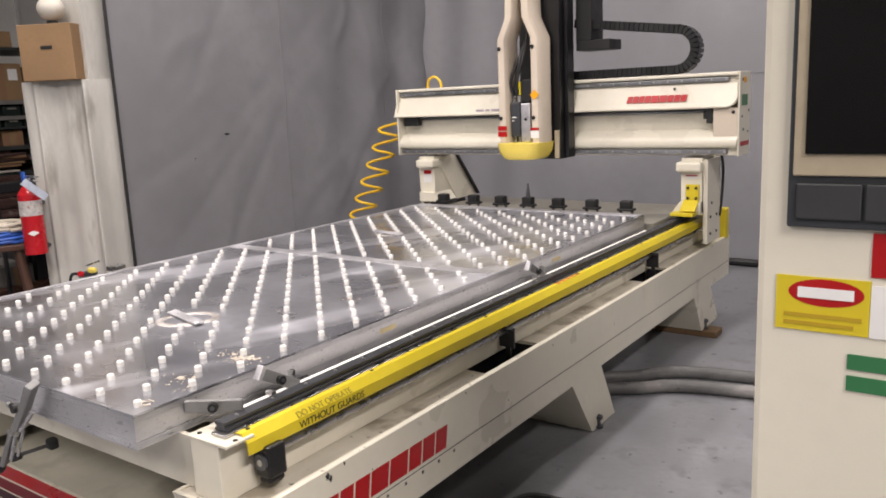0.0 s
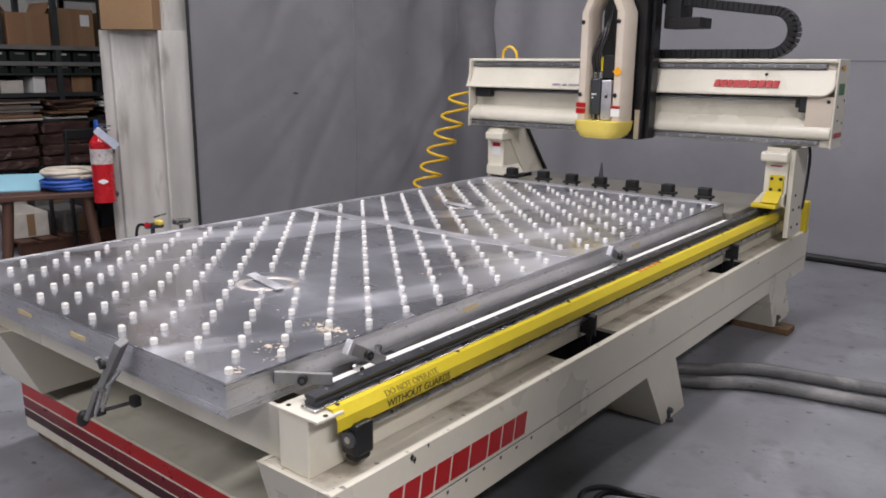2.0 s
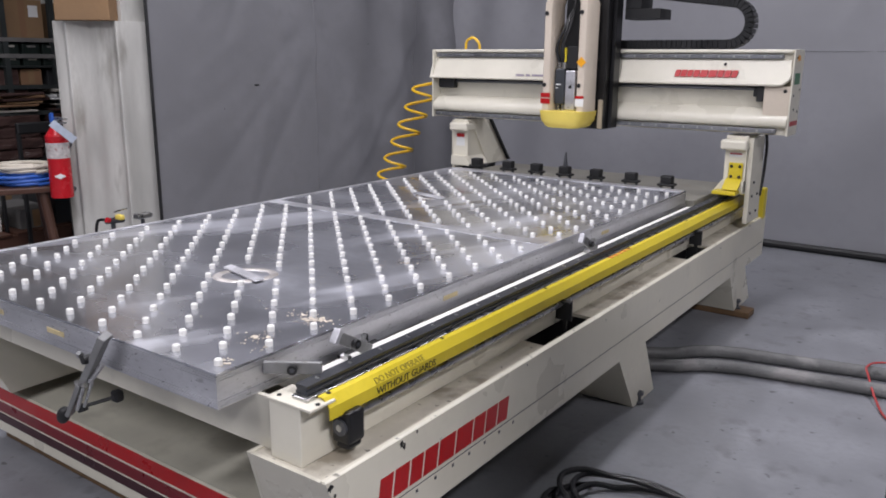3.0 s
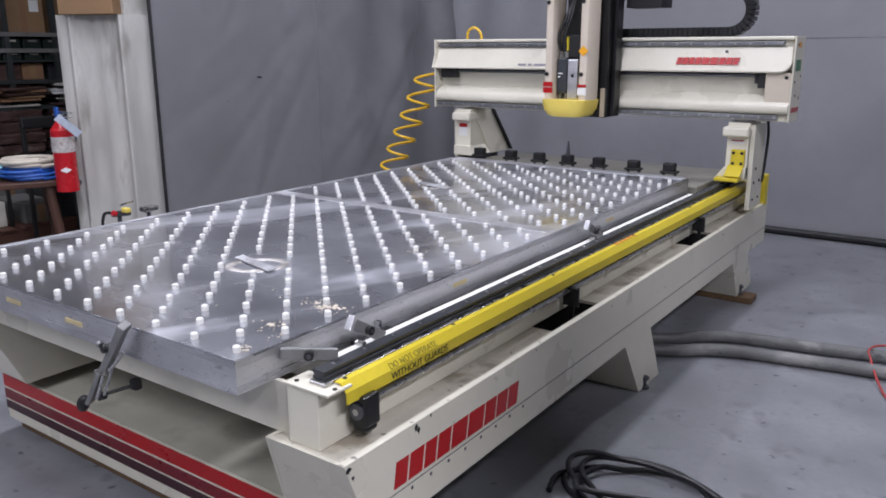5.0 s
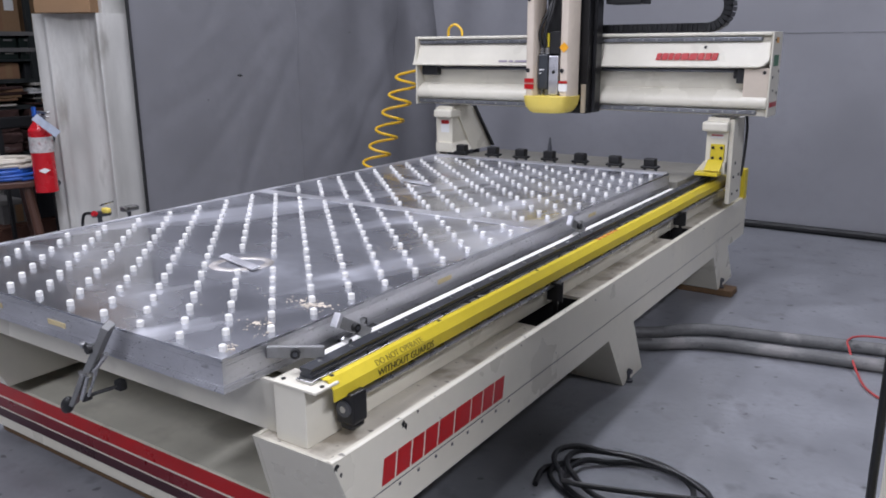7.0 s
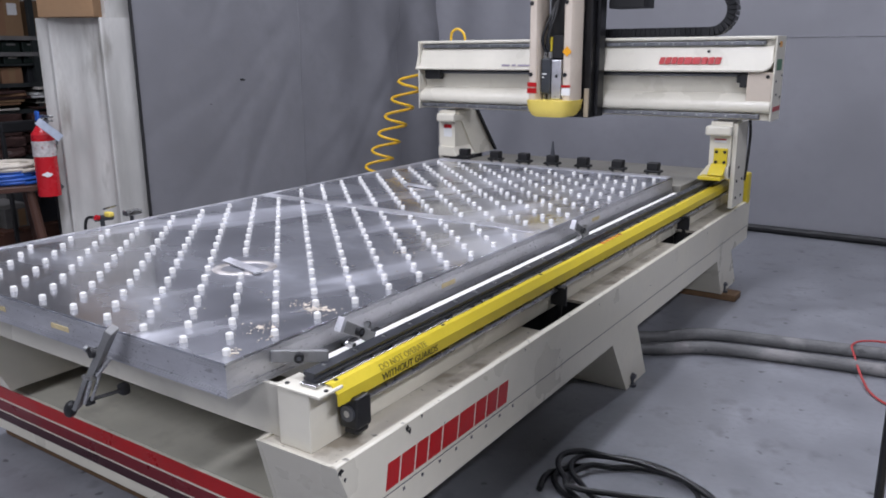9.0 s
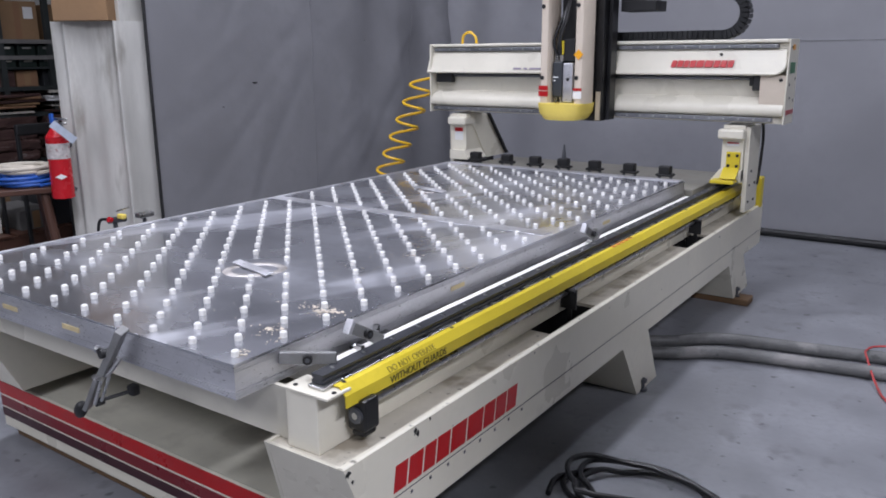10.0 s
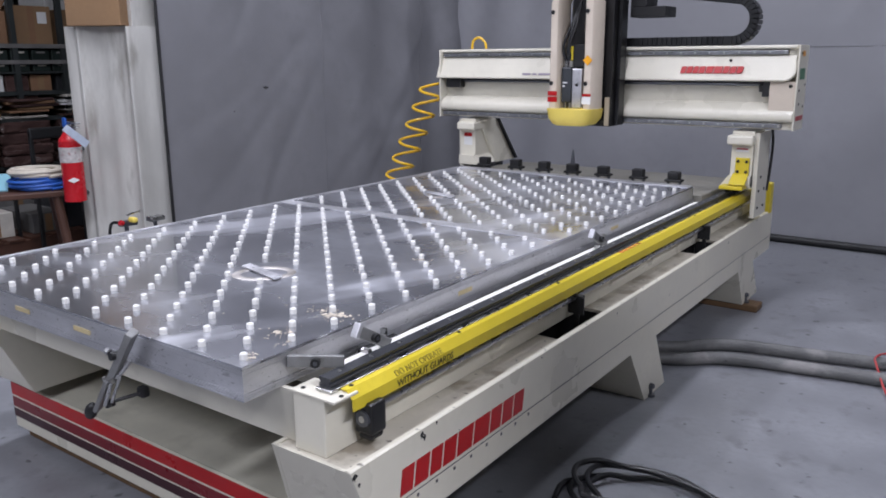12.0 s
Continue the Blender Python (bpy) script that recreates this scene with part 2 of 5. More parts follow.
def lettering(name, text, size, m, material, parent, label=""):
    """Words in the built-in font, as a thin mesh."""
    cu = bpy.data.curves.new(name, "FONT")
    cu.body, cu.size, cu.align_x, cu.extrude = text, size, "LEFT", 0.0006
    tmp = new(name, cu)
    me = bpy.data.meshes.new_from_object(tmp.evaluated_get(bpy.context.evaluated_depsgraph_get()))
    bpy.data.objects.remove(tmp)
    me.transform(m)
    off, p = Vector((0, 0, 0)), parent
    while p is not None:
        off += p.location
        p = p.parent
    me.transform(Matrix.Translation(-off))
    me.materials.clear()
    me.materials.append(material)
    o = new(name, me)
    o.parent = parent
    return tagged(o, label)


# ---- structure ----
def sheet_folds(name, x_or_y, axis, a, b, z0, z1, fold, material, label, seed, nz=64, n=200):
    """A hanging sheet with soft folds and thickness along x or y."""
    bm = bmesh.new()
    rng = random.Random(seed)
    ph = [rng.uniform(0, 6.28) for _ in range(6)]
    for off in (0.0, 0.012):
        grid = []
        for i in range(n + 1):
            u = a + (b - a) * i / n
            row = []
            for k in range(nz + 1):
                z = z0 + (z1 - z0) * k / nz
                d = fold(u, z, ph)
                row.append(bm.verts.new((u, x_or_y + d + off, z) if axis == "x" else (x_or_y - d - off, u, z)))
            grid.append(row)
        for i in range(n):
            for k in range(nz):
                bm.faces.new((grid[i][k], grid[i + 1][k], grid[i + 1][k + 1], grid[i][k + 1]))
    return tagged(part(name, bm, material, None, smooth=True), label, "curtain", kind="structure")


tagged(part("floor", boxes((-9, 7, -6, 8, -0.1, 0)), FLOOR), "grey painted concrete floor with dark stains", "floor", kind="structure")
# made-up enclosing walls and ceiling, darkened against bounce; only the west one is white
tagged(part("wall_north", boxes((-9, 7, 8, 8.15, 0, 5)), WALL), "plain near-black wall out of view, dark to cut bounced light", "wall", kind="structure")
tagged(part("wall_south", boxes((-9, 7, -6.15, -6, 0, 5)), WALL), "plain near-black wall out of view, dark to cut bounced light", "wall", kind="structure")
west = tagged(part("wall_west", boxes((-9.15, -9, -6.15, 8.15, 0, 5)), WALL_WHITE), "white ribbed wall behind the shelves", "wall", kind="structure")
for i in range(16):
    part("wall_rib", boxes((-8.999, -8.96, 0.3 + 0.42 * i, 0.36 + 0.42 * i, 0.5, 4.99), bev=0.008), WALL_WHITE, west)
tagged(part("wall_east", boxes((7, 7.15, -6.15, 8.15, 0, 5)), WALL), "plain near-black wall out of view, dark to cut bounced light", "wall", kind="structure")
tagged(part("ceiling", boxes((-9.15, 7.15, -6.15, 8.15, 5, 5.15)), WALL), "plain near-black ceiling out of view, dark to cut bounced light", "ceiling", kind="structure")


def crease_lines(seed, count, u0, u1, lean):
    """Soft ridges left in a hanging sheet: centre, direction, half length and height of each."""
    rng = random.Random(seed)
    return [(rng.uniform(u0, u1), rng.uniform(0.5, 2.6), radians(rng.gauss(lean, 24)), rng.uniform(0.25, 0.7), rng.choice((-1, 1)) * rng.uniform(0.005, 0.013)) for _ in range(count)]


def creases(lines, u, z, width):
    d = 0.0
    for cu, cz, a, h, amp in lines:
        s = (u - cu) * math.cos(a) + (z - cz) * math.sin(a)
        t = (z - cz) * math.cos(a) - (u - cu) * math.sin(a)
        if abs(s) < 2 * h and abs(t) < 4 * width:
            d += amp * math.exp(-(s / h) ** 2 - (t / width) ** 2)
    return d


BACK_CREASES = crease_lines(31, 46, -3.0, 4.6, 75)
SIDE_CREASES = crease_lines(37, 34, 2.2, 5.5, 50)


def back_fold(u, z, ph):
    w = max(0.0, min(1.0, (-1.6 - u) / 1.6))
    return 0.9 * creases(BACK_CREASES, u, z, 0.05) + 0.012 * math.sin(1.3 * u + ph[0]) + 0.006 * math.sin(3.1 * u + 1.7 * z + ph[1]) + w * 0.032 * math.sin(11 * u + 0.5 * math.sin(2 * z) + ph[2])


def side_fold(u, z, ph):
    w = max(0.0, min(1.0, (u - 3.7) / 1.4))
    sag = 0.9 * (5.5 - u) * (5.5 - u)
    drape = 0.022 * math.sin(8.0 * (z - 0.35 * sag) + 2.0 * u) * max(0.0, min(1.0, (u - 3.1) / 1.2)) * max(0.0, min(1.0, (z - 0.6) / 0.8))
    return 0.5 * creases(SIDE_CREASES, u, z, 0.05) + drape + 0.02 * math.sin(1.1 * u + ph[0]) + 0.010 * math.sin(2.6 * u + 0.9 * z + ph[1]) + w * 0.03 * math.sin(9 * u + 0.7 * math.sin(1.7 * z) + ph[3])


def seam_tube(points):
    bm = bmesh.new()
    for p, q in zip(points, points[1:]):
        rod(p, q, 0.0032, 5, bm=bm)
    return bm


def seams(owner, at, axis, fold, seed, lines):
    rng = random.Random(seed)
    ph = [rng.uniform(0, 6.28) for _ in range(6)]
    for kind, c, a, b in lines:
        pts = []
        for i in range(41):
            v = a + (b - a) * i / 40
            u, z = (v, c) if kind == "level" else (c, v)
            d = fold(u, z, ph)
            pts.append((u, at + d - 0.001, z) if axis == "x" else (at - d + 0.001, u, z))
        part("seam", seam_tube(pts), SEAM, owner)


cn = sheet_folds("curtain_north", 5.58, "x", -3.25, 5.5, 0.05, 3.6, back_fold, CURTAIN, "pale grey vinyl curtain hanging as a backdrop", 3)
cw = sheet_folds("curtain_west", -3.16, "y", 2.07, 5.62, 0.05, 3.6, side_fold, CURTAIN_DARK, "darker grey folded curtain hanging beside the machine", 5)
seams(cn, 5.58, "x", back_fold, 3, (("level", 1.56, -1.6, 5.4), ("upright", 1.15, 0.1, 3.5)))
seams(cw, -3.16, "y", side_fold, 5, (("upright", 3.62, 0.1, 3.5), ("upright", 4.92, 0.1, 3.5)))
for my, mz, r in ((2.93, 1.28, 0.012), (2.62, 1.12, 0.004), (4.2, 1.6, 0.004)):
    bm = bmesh.new()
    bmesh.ops.create_icosphere(bm, subdivisions=1, radius=r, matrix=Matrix.Translation((-3.115, my, mz)) @ Matrix.Diagonal((2.6, 1, 0.8, 1)))
    part("tear", bm, BLACK, cw, "small dark tear")
tagged(part("curtain_hem", rod((-3.2, 5.55, 0.032), (5.5, 5.55, 0.032), 0.031, 10), BLACK), "black weighted hem tube along the curtain foot", "hem", kind="structure")
tagged(part("curtain_edge", rod((-3.15, 2.06, 0.0), (-3.15, 2.06, 3.6), 0.011, 10), BLACK), "black edge trim of the grey curtain", "trim", kind="structure")

# ---- the router's bed ----
TOP = 0.768
XL, XR, Y0, Y1 = -1.552, 0.04, -0.04, 3.24
router = empty("router_bed", (-0.75, 2.0, 0.0), "cream-painted industrial router bed with an aluminium table, on timber blocks", "machine")


def side_beam(x_out, s, holes=()):
    """A long folded side beam with a slanted near end; s points from the outer face inwards (-1 or 1)."""
    w, t, zt = 0.266, 0.012, 0.532
    X = lambda a: x_out + s * a
    o = part("side_beam", prism([(0.045, zt), (4.06, zt), (4.06, 0.278), (0.147, 0.278)], "x", X(0), X(t)), CREAM, router)

    def slab(q, d):
        bm = bmesh.new()
        va = [bm.verts.new(p) for p in q]
        vb = [bm.verts.new(Vector(p) + Vector(d)) for p in q]
        bm.faces.new(va)
        bm.faces.new(vb[::-1])
        for k in range(4):
            bm.faces.new((va[k], va[(k + 1) % 4], vb[(k + 1) % 4], vb[k]))
        return bm

    part("inner_plate", slab([(X(w - t), 0.045, zt), (X(w - t), 4.06, zt), (X(w + 0.055 - t), 4.06, 0.278), (X(w + 0.055 - t), 0.147, 0.278)], (s * t, 0, 0)), CREAM, o)
    xa, xb = sorted((X(t), X(w - t)))
    cuts = [0.0585] + [v for h in holes for v in h] + [4.06]
    rows = [(xa, xb, ya, yb, 0.516, 0.528) for ya, yb in zip(cuts[::2], cuts[1::2])]
    for ya, yb in holes:
        rows += [(xa, 0.150, ya, yb, 0.516, 0.528), (0.266, xb, ya, yb, 0.516, 0.528)]
    for row in rows:
        part("tray", boxes(row), CREAM_DIRTY, o)
    part("bottom_plate", boxes((min(X(t), X(w)), max(X(t), X(w)), 0.162, 4.06, 0.278, 0.290)), CREAM, o)
    part("end_plate", slab([(X(t), 0.046, zt - 0.001), (X(w - t), 0.046, zt - 0.001), (X(w + 0.055 - t), 0.148, 0.279), (X(t), 0.148, 0.279)], (0, 0.012, 0)), CREAM, o)
    part("rim", prism([(X(0.0005), zt + 0.0005), (X(0.006), zt + 0.003), (X(0.018), zt + 0.003), (X(0.022), zt - 0.0035), (X(0.0125), zt - 0.0035), (X(0.0125), zt + 0.0005)], "y", 0.047, 4.058), CREAM_WORN, o, "worn cream rim with chipped edges")
    return o


beam_r = side_beam(0.296, -1, ((1.15, 1.53), (2.64, 2.98)))
beam_l = side_beam(-1.70, 1)
# long thin groove of the folded outer plate
part("seam_line", boxes((0.2962, 0.2972, 0.14, 4.055, 0.366, 0.3685)), STEEL_DARK, beam_r)
for hy0, hy1 in ((1.15, 1.53), (2.64, 2.98)):
    y = hy0 + 0.20
    part("stop_bracket", boxes((0.205, 0.268, y, y + 0.007, 0.560, 0.628), (0.232, 0.250, y, y + 0.007, 0.44, 0.561), (0.205, 0.268, y - 0.02, y + 0.007, 0.628, 0.636)), BLACK, beam_r, "black steel stop bracket over an opening")
    # black plates added inside the opening, standing in for the shade of the hole
    part("hole_shade_lining", boxes((0.150, 0.266, hy0, hy1, 0.2905, 0.294), (0.147, 0.1495, hy0, hy1, 0.2945, 0.5155), (0.2665, 0.269, hy0, hy1, 0.2945, 0.5155), (0.150, 0.266, hy1 + 0.0005, hy1 + 0.003, 0.2945, 0.5155), (0.150, 0.266, hy0 - 0.003, hy0 - 0.0005, 0.2945, 0.5155)), BLACK, beam_r)

# legs under the beams: tapered, with a foot plate and bolt
def leg(x_out, s, pts, foot_z):
    """A slanting box leg; pts: y of the near and far edge at the top and at the foot."""
    ya, yb, yc, yd = pts
    X = lambda a: x_out + s * a
    bm = prism([(ya, 0.279), (yb, 0.279), (yd, foot_z), (yc, foot_z)], "x", X(0), X(0.012))
    prism([(ya, 0.279), (ya + 0.012, 0.279), (yc + 0.012, foot_z), (yc, foot_z)], "x", X(0.012), X(0.34), bm)
    prism([(yb - 0.012, 0.279), (yb, 0.279), (yd, foot_z), (yd - 0.012, foot_z)], "x", X(0.012), X(0.34), bm)
    box(bm, min(X(0.012), X(0.34)), max(X(0.012), X(0.34)), yc + 0.012, yd - 0.012, foot_z, foot_z + 0.012)
    o = part("leg", bm, CREAM, router)
    y = yc + 0.06
    b = rod((X(-0.004), y, foot_z), (X(-0.004), y, foot_z + 0.060), 0.008, 10)
    rod((X(-0.004), y, foot_z + 0.04), (X(-0.004), y, foot_z + 0.055), 0.018, 6, bm=b)
    rod((X(-0.004), y, foot_z), (X(-0.004), y, foot_z + 0.01), 0.02, 12, bm=b)
    part("levelling_bolt", b, STEEL_DARK, o, "dark steel levelling bolt and nut")
    return o


for xo, s in ((0.296, -1), (-1.70, 1)):
    leg(xo, s, (1.765, 2.055, 1.957, 2.205), 0.003)
    leg(xo, s, (3.355, 3.67, 3.508, 3.837), 0.04)

# front end: box with striped panel, deck and upper cross plate
front = part("front_panel", boxes((-1.665, 0.05, 0.195, 0.21, 0.045, 0.236), bev=0.004), CREAM, router)
part("deck", prism([(0.21, 0.224), (0.21, 0.236), (1.6, 0.240), (1.6, 0.226)], "x", -1.66, 0.04), CREAM_DECK, router)
part("stripe", boxes((-1.664, 0.045, 0.1925, 0.195, 0.184, 0.235)), RED, front, "bright red vinyl stripe")
part("stripe", boxes((-1.664, 0.045, 0.1925, 0.195, 0.133, 0.174)), MAROON, front, "maroon vinyl stripe")
part("stripe", boxes((-1.664, 0.045, 0.1925, 0.195, 0.090, 0.124)), PLUM, front, "dark plum vinyl stripe")
part("cross_plate", prism([(0.076, 0.6795), (0.09, 0.6795), (0.105, 0.53), (0.091, 0.53)], "x", -1.585, 0.0915), CREAM, router)
for cy, cz in ((0.5, 0.45), (1.3, 0.3), (2.7, 0.3)):
    part("cross_member", boxes((-1.53, 0.03, cy, cy + 0.11, cz, 0.6795), bev=0.004), CREAM, router)
part("end_cap", boxes((-1.585, 0.082, 3.27, 4.05, 0.56, 0.715), bev=0.006), DUSTY, router)

# rail posts and rails on both sides
def rails(mx):
    """mx maps x of the near side to the other side."""
    def bx(x0, x1, *r):
        a, b = sorted((mx(x0), mx(x1)))
        return (a, b, *r)
    post = part("rail_post", boxes(bx(0.090, 0.196, 0.07, 0.1995, 0.5285, 0.682), bx(0.092, 0.19, 0.2, 3.98, 0.5285, 0.682), bev=0.003), CREAM, router)
    part("post_plate", boxes(bx(0.088, 0.236, 0.064, 0.15, 0.6825, 0.690), bev=0.002), CREAM, router)
    part("rail_bed", boxes(bx(0.148, 0.200, 0.09, 3.96, 0.6905, 0.699), bev=0.002), STEEL, router, "bright ground steel bar")
    r = part("guide_rail", prism([(mx(0.148), 0.6995), (mx(0.186), 0.6995), (mx(0.186), 0.706), (mx(0.180), 0.711), (mx(0.186), 0.716), (mx(0.186), 0.723), (mx(0.148), 0.723), (mx(0.148), 0.716), (mx(0.154), 0.711), (mx(0.148), 0.706)], "y", 0.105, 3.95),
             RAIL_BLACK, router, "black linear guide rail with bright bolts")
    head_mesh = mesh_of("rail_bolt", rod((0, 0, 0), (0, 0, 0.0018), 0.0068, 10), STEEL)
    for i in range(32):
        o = new("rail_bolt", head_mesh)
        o.parent = r
        o.location = Vector((mx(0.167), 0.16 + i * 0.12, 0.7232)) - Vector(router.location)
    return post


post_r = rails(lambda x: x)
rails(lambda x: -1.504 - x)
for bx_, by_ in ((0.112, 0.085), (0.225, 0.10)):
    part("screw", rod((bx_, by_, 0.690), (bx_, by_, 0.6925), 0.006, 10), BLACK, post_r)

# yellow angle guard over the rack on the near side
yg = prism([(0.203, 0.698), (0.222, 0.698), (0.2415, 0.676), (0.243, 0.645), (0.240, 0.645), (0.2385, 0.6745), (0.2205, 0.6948), (0.203, 0.6948)], "y", 0.122, 3.97)
guard = part("rail_guard", yg, YELLOW, router, "yellow painted steel rail guard with lettering")
part("guard_end", boxes((0.165, 0.30, 3.955, 4.03, 0.52, 0.715), bev=0.008), YELLOW, router, "yellow end block")
ym = Matrix.Translation((0.2435, 0.292, 0.649)) @ Euler((radians(90), 0, radians(90))).to_matrix().to_4x4()
lettering("guard_lettering", "WITHOUT GUARDS", 0.0285, ym, BLACK, guard, "black warning lettering")
ym2 = Matrix.Translation((0.2412, 0.292, 0.6785)) @ Matrix(((0, -0.663, 0.748), (1, 0, 0), (0, 0.748, 0.663))).to_4x4()
lettering("guard_lettering", "DO NOT OPERATE", 0.0245, ym2, mat("worn_black", (0.27, 0.22, 0.03), 0.5), guard, "worn black warning lettering")
part("red_marking", boxes(*[(0.205, 0.221, 1.80 + i * 0.045, 1.83 + i * 0.045, 0.6982, 0.6988) for i in range(5)]), mat("faded_red", (0.5, 0.12, 0.02), 0.5), guard, "faded red marking")
for gy in (0.15, 0.62, 1.25, 2.0, 2.75, 3.45):
    part("screw", rod((0.2125, gy, 0.698), (0.2125, gy, 0.7002), 0.006, 10), BLACK, guard)
rack_rod = part("rack_rod", rod((0.226, 0.2, 0.622), (0.226, 3.95, 0.622), 0.011, 12), STEEL, router, "grey steel drive rod", smooth=True)
bk = boxes((0.205, 0.262, 0.165, 0.225, 0.565, 0.650), (0.212, 0.255, 0.17, 0.222, 0.548, 0.566), bev=0.008)
bearing = part("bearing_block", bk, BLACK_GLOSS, router, "black bearing block")
part("bearing", rod((0.236, 0.158, 0.61), (0.236, 0.166, 0.61), 0.021, 18), STEEL_DARK, bearing)
part("bearing_core", rod((0.236, 0.1565, 0.61), (0.236, 0.16, 0.61), 0.009, 14), STEEL, bearing)

# white strip between the table and the rail
part("white_strip", prism([(0.082, 0.6825), (0.1465, 0.6825), (0.1465, 0.699), (0.128, 0.703), (0.086, 0.700)], "y", 0.235, 3.12), WHITE_STRIP, router, "white plastic wiper strip")

# table
bed = part("table_bed", boxes((XL, XR, Y0, 1.598, 0.7605, TOP), (XL, XR, 1.602, Y1, 0.7605, TOP), bev=0.001), ALU, router, "scratched aluminium table with white pins")
for out, za, zb in ((0.001, 0.7548, 0.7600), (-0.0015, 0.7538, 0.7548), (0.001, 0.7486, 0.7538), (-0.0015, 0.7476, 0.7486), (0.0015, 0.7424, 0.7476), (-0.002, 0.7414, 0.7424), (0.0, 0.6988, 0.7414),
                    (-0.002, 0.6976, 0.6988), (0.002, 0.6924, 0.6976), (-0.0005, 0.6914, 0.6924), (0.003, 0.6864, 0.6914), (0.0005, 0.6854, 0.6864), (0.004, 0.680, 0.6854)):
    part("table_edge", boxes((XL - out, XR + out, Y0 - out, Y1 + out, za, zb)), ALU_EDGE, router)
part("seam_strip", boxes((XL + 0.02, XR - 0.02, 1.562, 1.634, TOP, TOP + 0.003), bev=0.001), ALU_EDGE, bed)
part("border_strip", boxes((XL + 0.01, XR - 0.01, 3.165, 3.235, TOP, TOP + 0.004), bev=0.001), ALU_EDGE, bed)
part("border_strip", boxes((XL, XL + 0.025, Y0, Y1, TOP + 0.0005, TOP + 0.004), bev=0.001), ALU_EDGE, bed)


def oval_slot(cx, cy, k=1.0):
    """An oval slot with a worn bright ring and a bent bar lying across it."""
    m = Matrix.Translation((cx, cy, TOP)) @ Euler((0, 0, radians(44))).to_matrix().to_4x4()
    bm, n = bmesh.new(), 36
    rings = [[bm.verts.new((k * a * math.cos(6.28318 * i / n), k * c * math.sin(6.28318 * i / n), z)) for i in range(n)] for a, c, z in ((0.108, 0.090, 0.0003), (0.103, 0.085, 0.0030), (0.082, 0.062, 0.0030), (0.078, 0.058, 0.0004))]
    for p, q in zip(rings, rings[1:]):
        for i in range(n):
            bm.faces.new((p[i], p[(i + 1) % n], q[(i + 1) % n], q[i]))
    bmesh.ops.transform(bm, matrix=m, verts=bm.verts)
    slot = part("oval_slot", bm, WORN_RING, bed, "bright worn ring round an oval slot", smooth=True)
    bm = bmesh.new()
    bm.faces.new([bm.verts.new(m @ Vector((0.080 * k * math.cos(6.28318 * i / n), 0.060 * k * math.sin(6.28318 * i / n), 0.0006))) for i in range(n)])
    part("slot_floor", bm, ALU, slot)
    hi = bmesh.new()
    box(hi, -0.115, 0.115, -0.017, 0.017, 0.006, 0.012, bev=0.002, m=Matrix.Translation((cx - 0.005, cy - 0.005, TOP)) @ Euler((radians(7), 0, radians(-13.5))).to_matrix().to_4x4())
    part("slot_bar", hi, ALU_EDGE, slot, "grey steel bar")


oval_slot(-0.560, 0.570)
oval_slot(-0.98, 2.19, 0.7)

# white dust and chips near the corner
dust = bmesh.new()
rng = random.Random(4)
def fleck(x, y, r, k, squash=1.0):
    if x < 0.03:
        dust.faces.new([dust.verts.new((x + r * rng.uniform(0.45, 1.35) * math.cos(6.283 * i / k), y + squash * r * rng.uniform(0.45, 1.35) * math.sin(6.283 * i / k), TOP + 0.0006 + 0.0006 * rng.random())) for i in range(k)])


for cx, cy, sp, n in ((-0.05, 0.37, 0.05, 60), (-0.12, 0.38, 0.03, 20), (-0.07, 0.19, 0.04, 40), (0.0, 0.02, 0.03, 20), (0.0, 0.13, 0.02, 10), (-0.25, 1.0, 0.06, 24), (0.0, 0.9, 0.03, 10), (-0.30, 0.30, 0.14, 20), (-0.2, 0.8, 0.16, 30)):
    for _ in range(n):
        fleck(rng.gauss(cx, sp * 0.55), rng.gauss(cy, sp * 0.6), rng.uniform(0.001, 0.0038), rng.randint(5, 8))
for cx, cy, r in ((-0.045, 0.375, 0.020), (-0.075, 0.36, 0.015), (-0.02, 0.395, 0.013), (-0.105, 0.385, 0.010), (-0.08, 0.185, 0.013), (-0.055, 0.2, 0.011), (-0.02, 0.02, 0.012), (0.005, 0.015, 0.010), (0.0, 0.15, 0.008), (-0.24, 1.02, 0.010)):
    for _ in range(5):
        fleck(rng.gauss(cx, r * 0.5), rng.gauss(cy, r * 0.5), r * rng.uniform(0.35, 0.8), rng.randint(11, 16), rng.uniform(0.5, 1.1))
tagged(part("dust", dust, DUST, bed), "dried pale glue and dust", kind="stuff")

# pins on a staggered grid
pin_bm = rod((0, 0, 0), (0, 0, 0.0135), 0.0102, 12)
rod((0, 0, 0.0135), (0, 0, 0.0162), 0.0102, 12, r2=0.0078, bm=pin_bm)
pin_mesh = mesh_of("pin", pin_bm, PIN, True)
spots = [(-0.16 * j, 0.16 * i) for i in range(20) for j in range(10)] + [(-0.16 * (j + 0.5), 0.16 * (i + 0.5)) for i in range(19) for j in range(9)]
spots = [p for p in spots if abs(p[1] - 1.6) > 0.035 and not (abs(p[0] + 0.555) < 0.13 and abs(p[1] - 0.605) < 0.05) and not (abs(p[0] + 0.98) < 0.13 and abs(p[1] - 2.18) < 0.05)]
spots.sort(key=lambda p: p[1])
off = Vector(router.location)
for x, y in spots[:300]:
    o = new("pin", pin_mesh)
    o.parent = bed
    o.location = Vector((x, y, TOP)) - off
rest = bmesh.new()
for x, y in spots[300:]:
    rod((x, y, TOP), (x, y, TOP + 0.016), 0.0102, 12, bm=rest)
tagged(part("pin", rest, PIN, bed), "white nylon pins", kind="stuff")

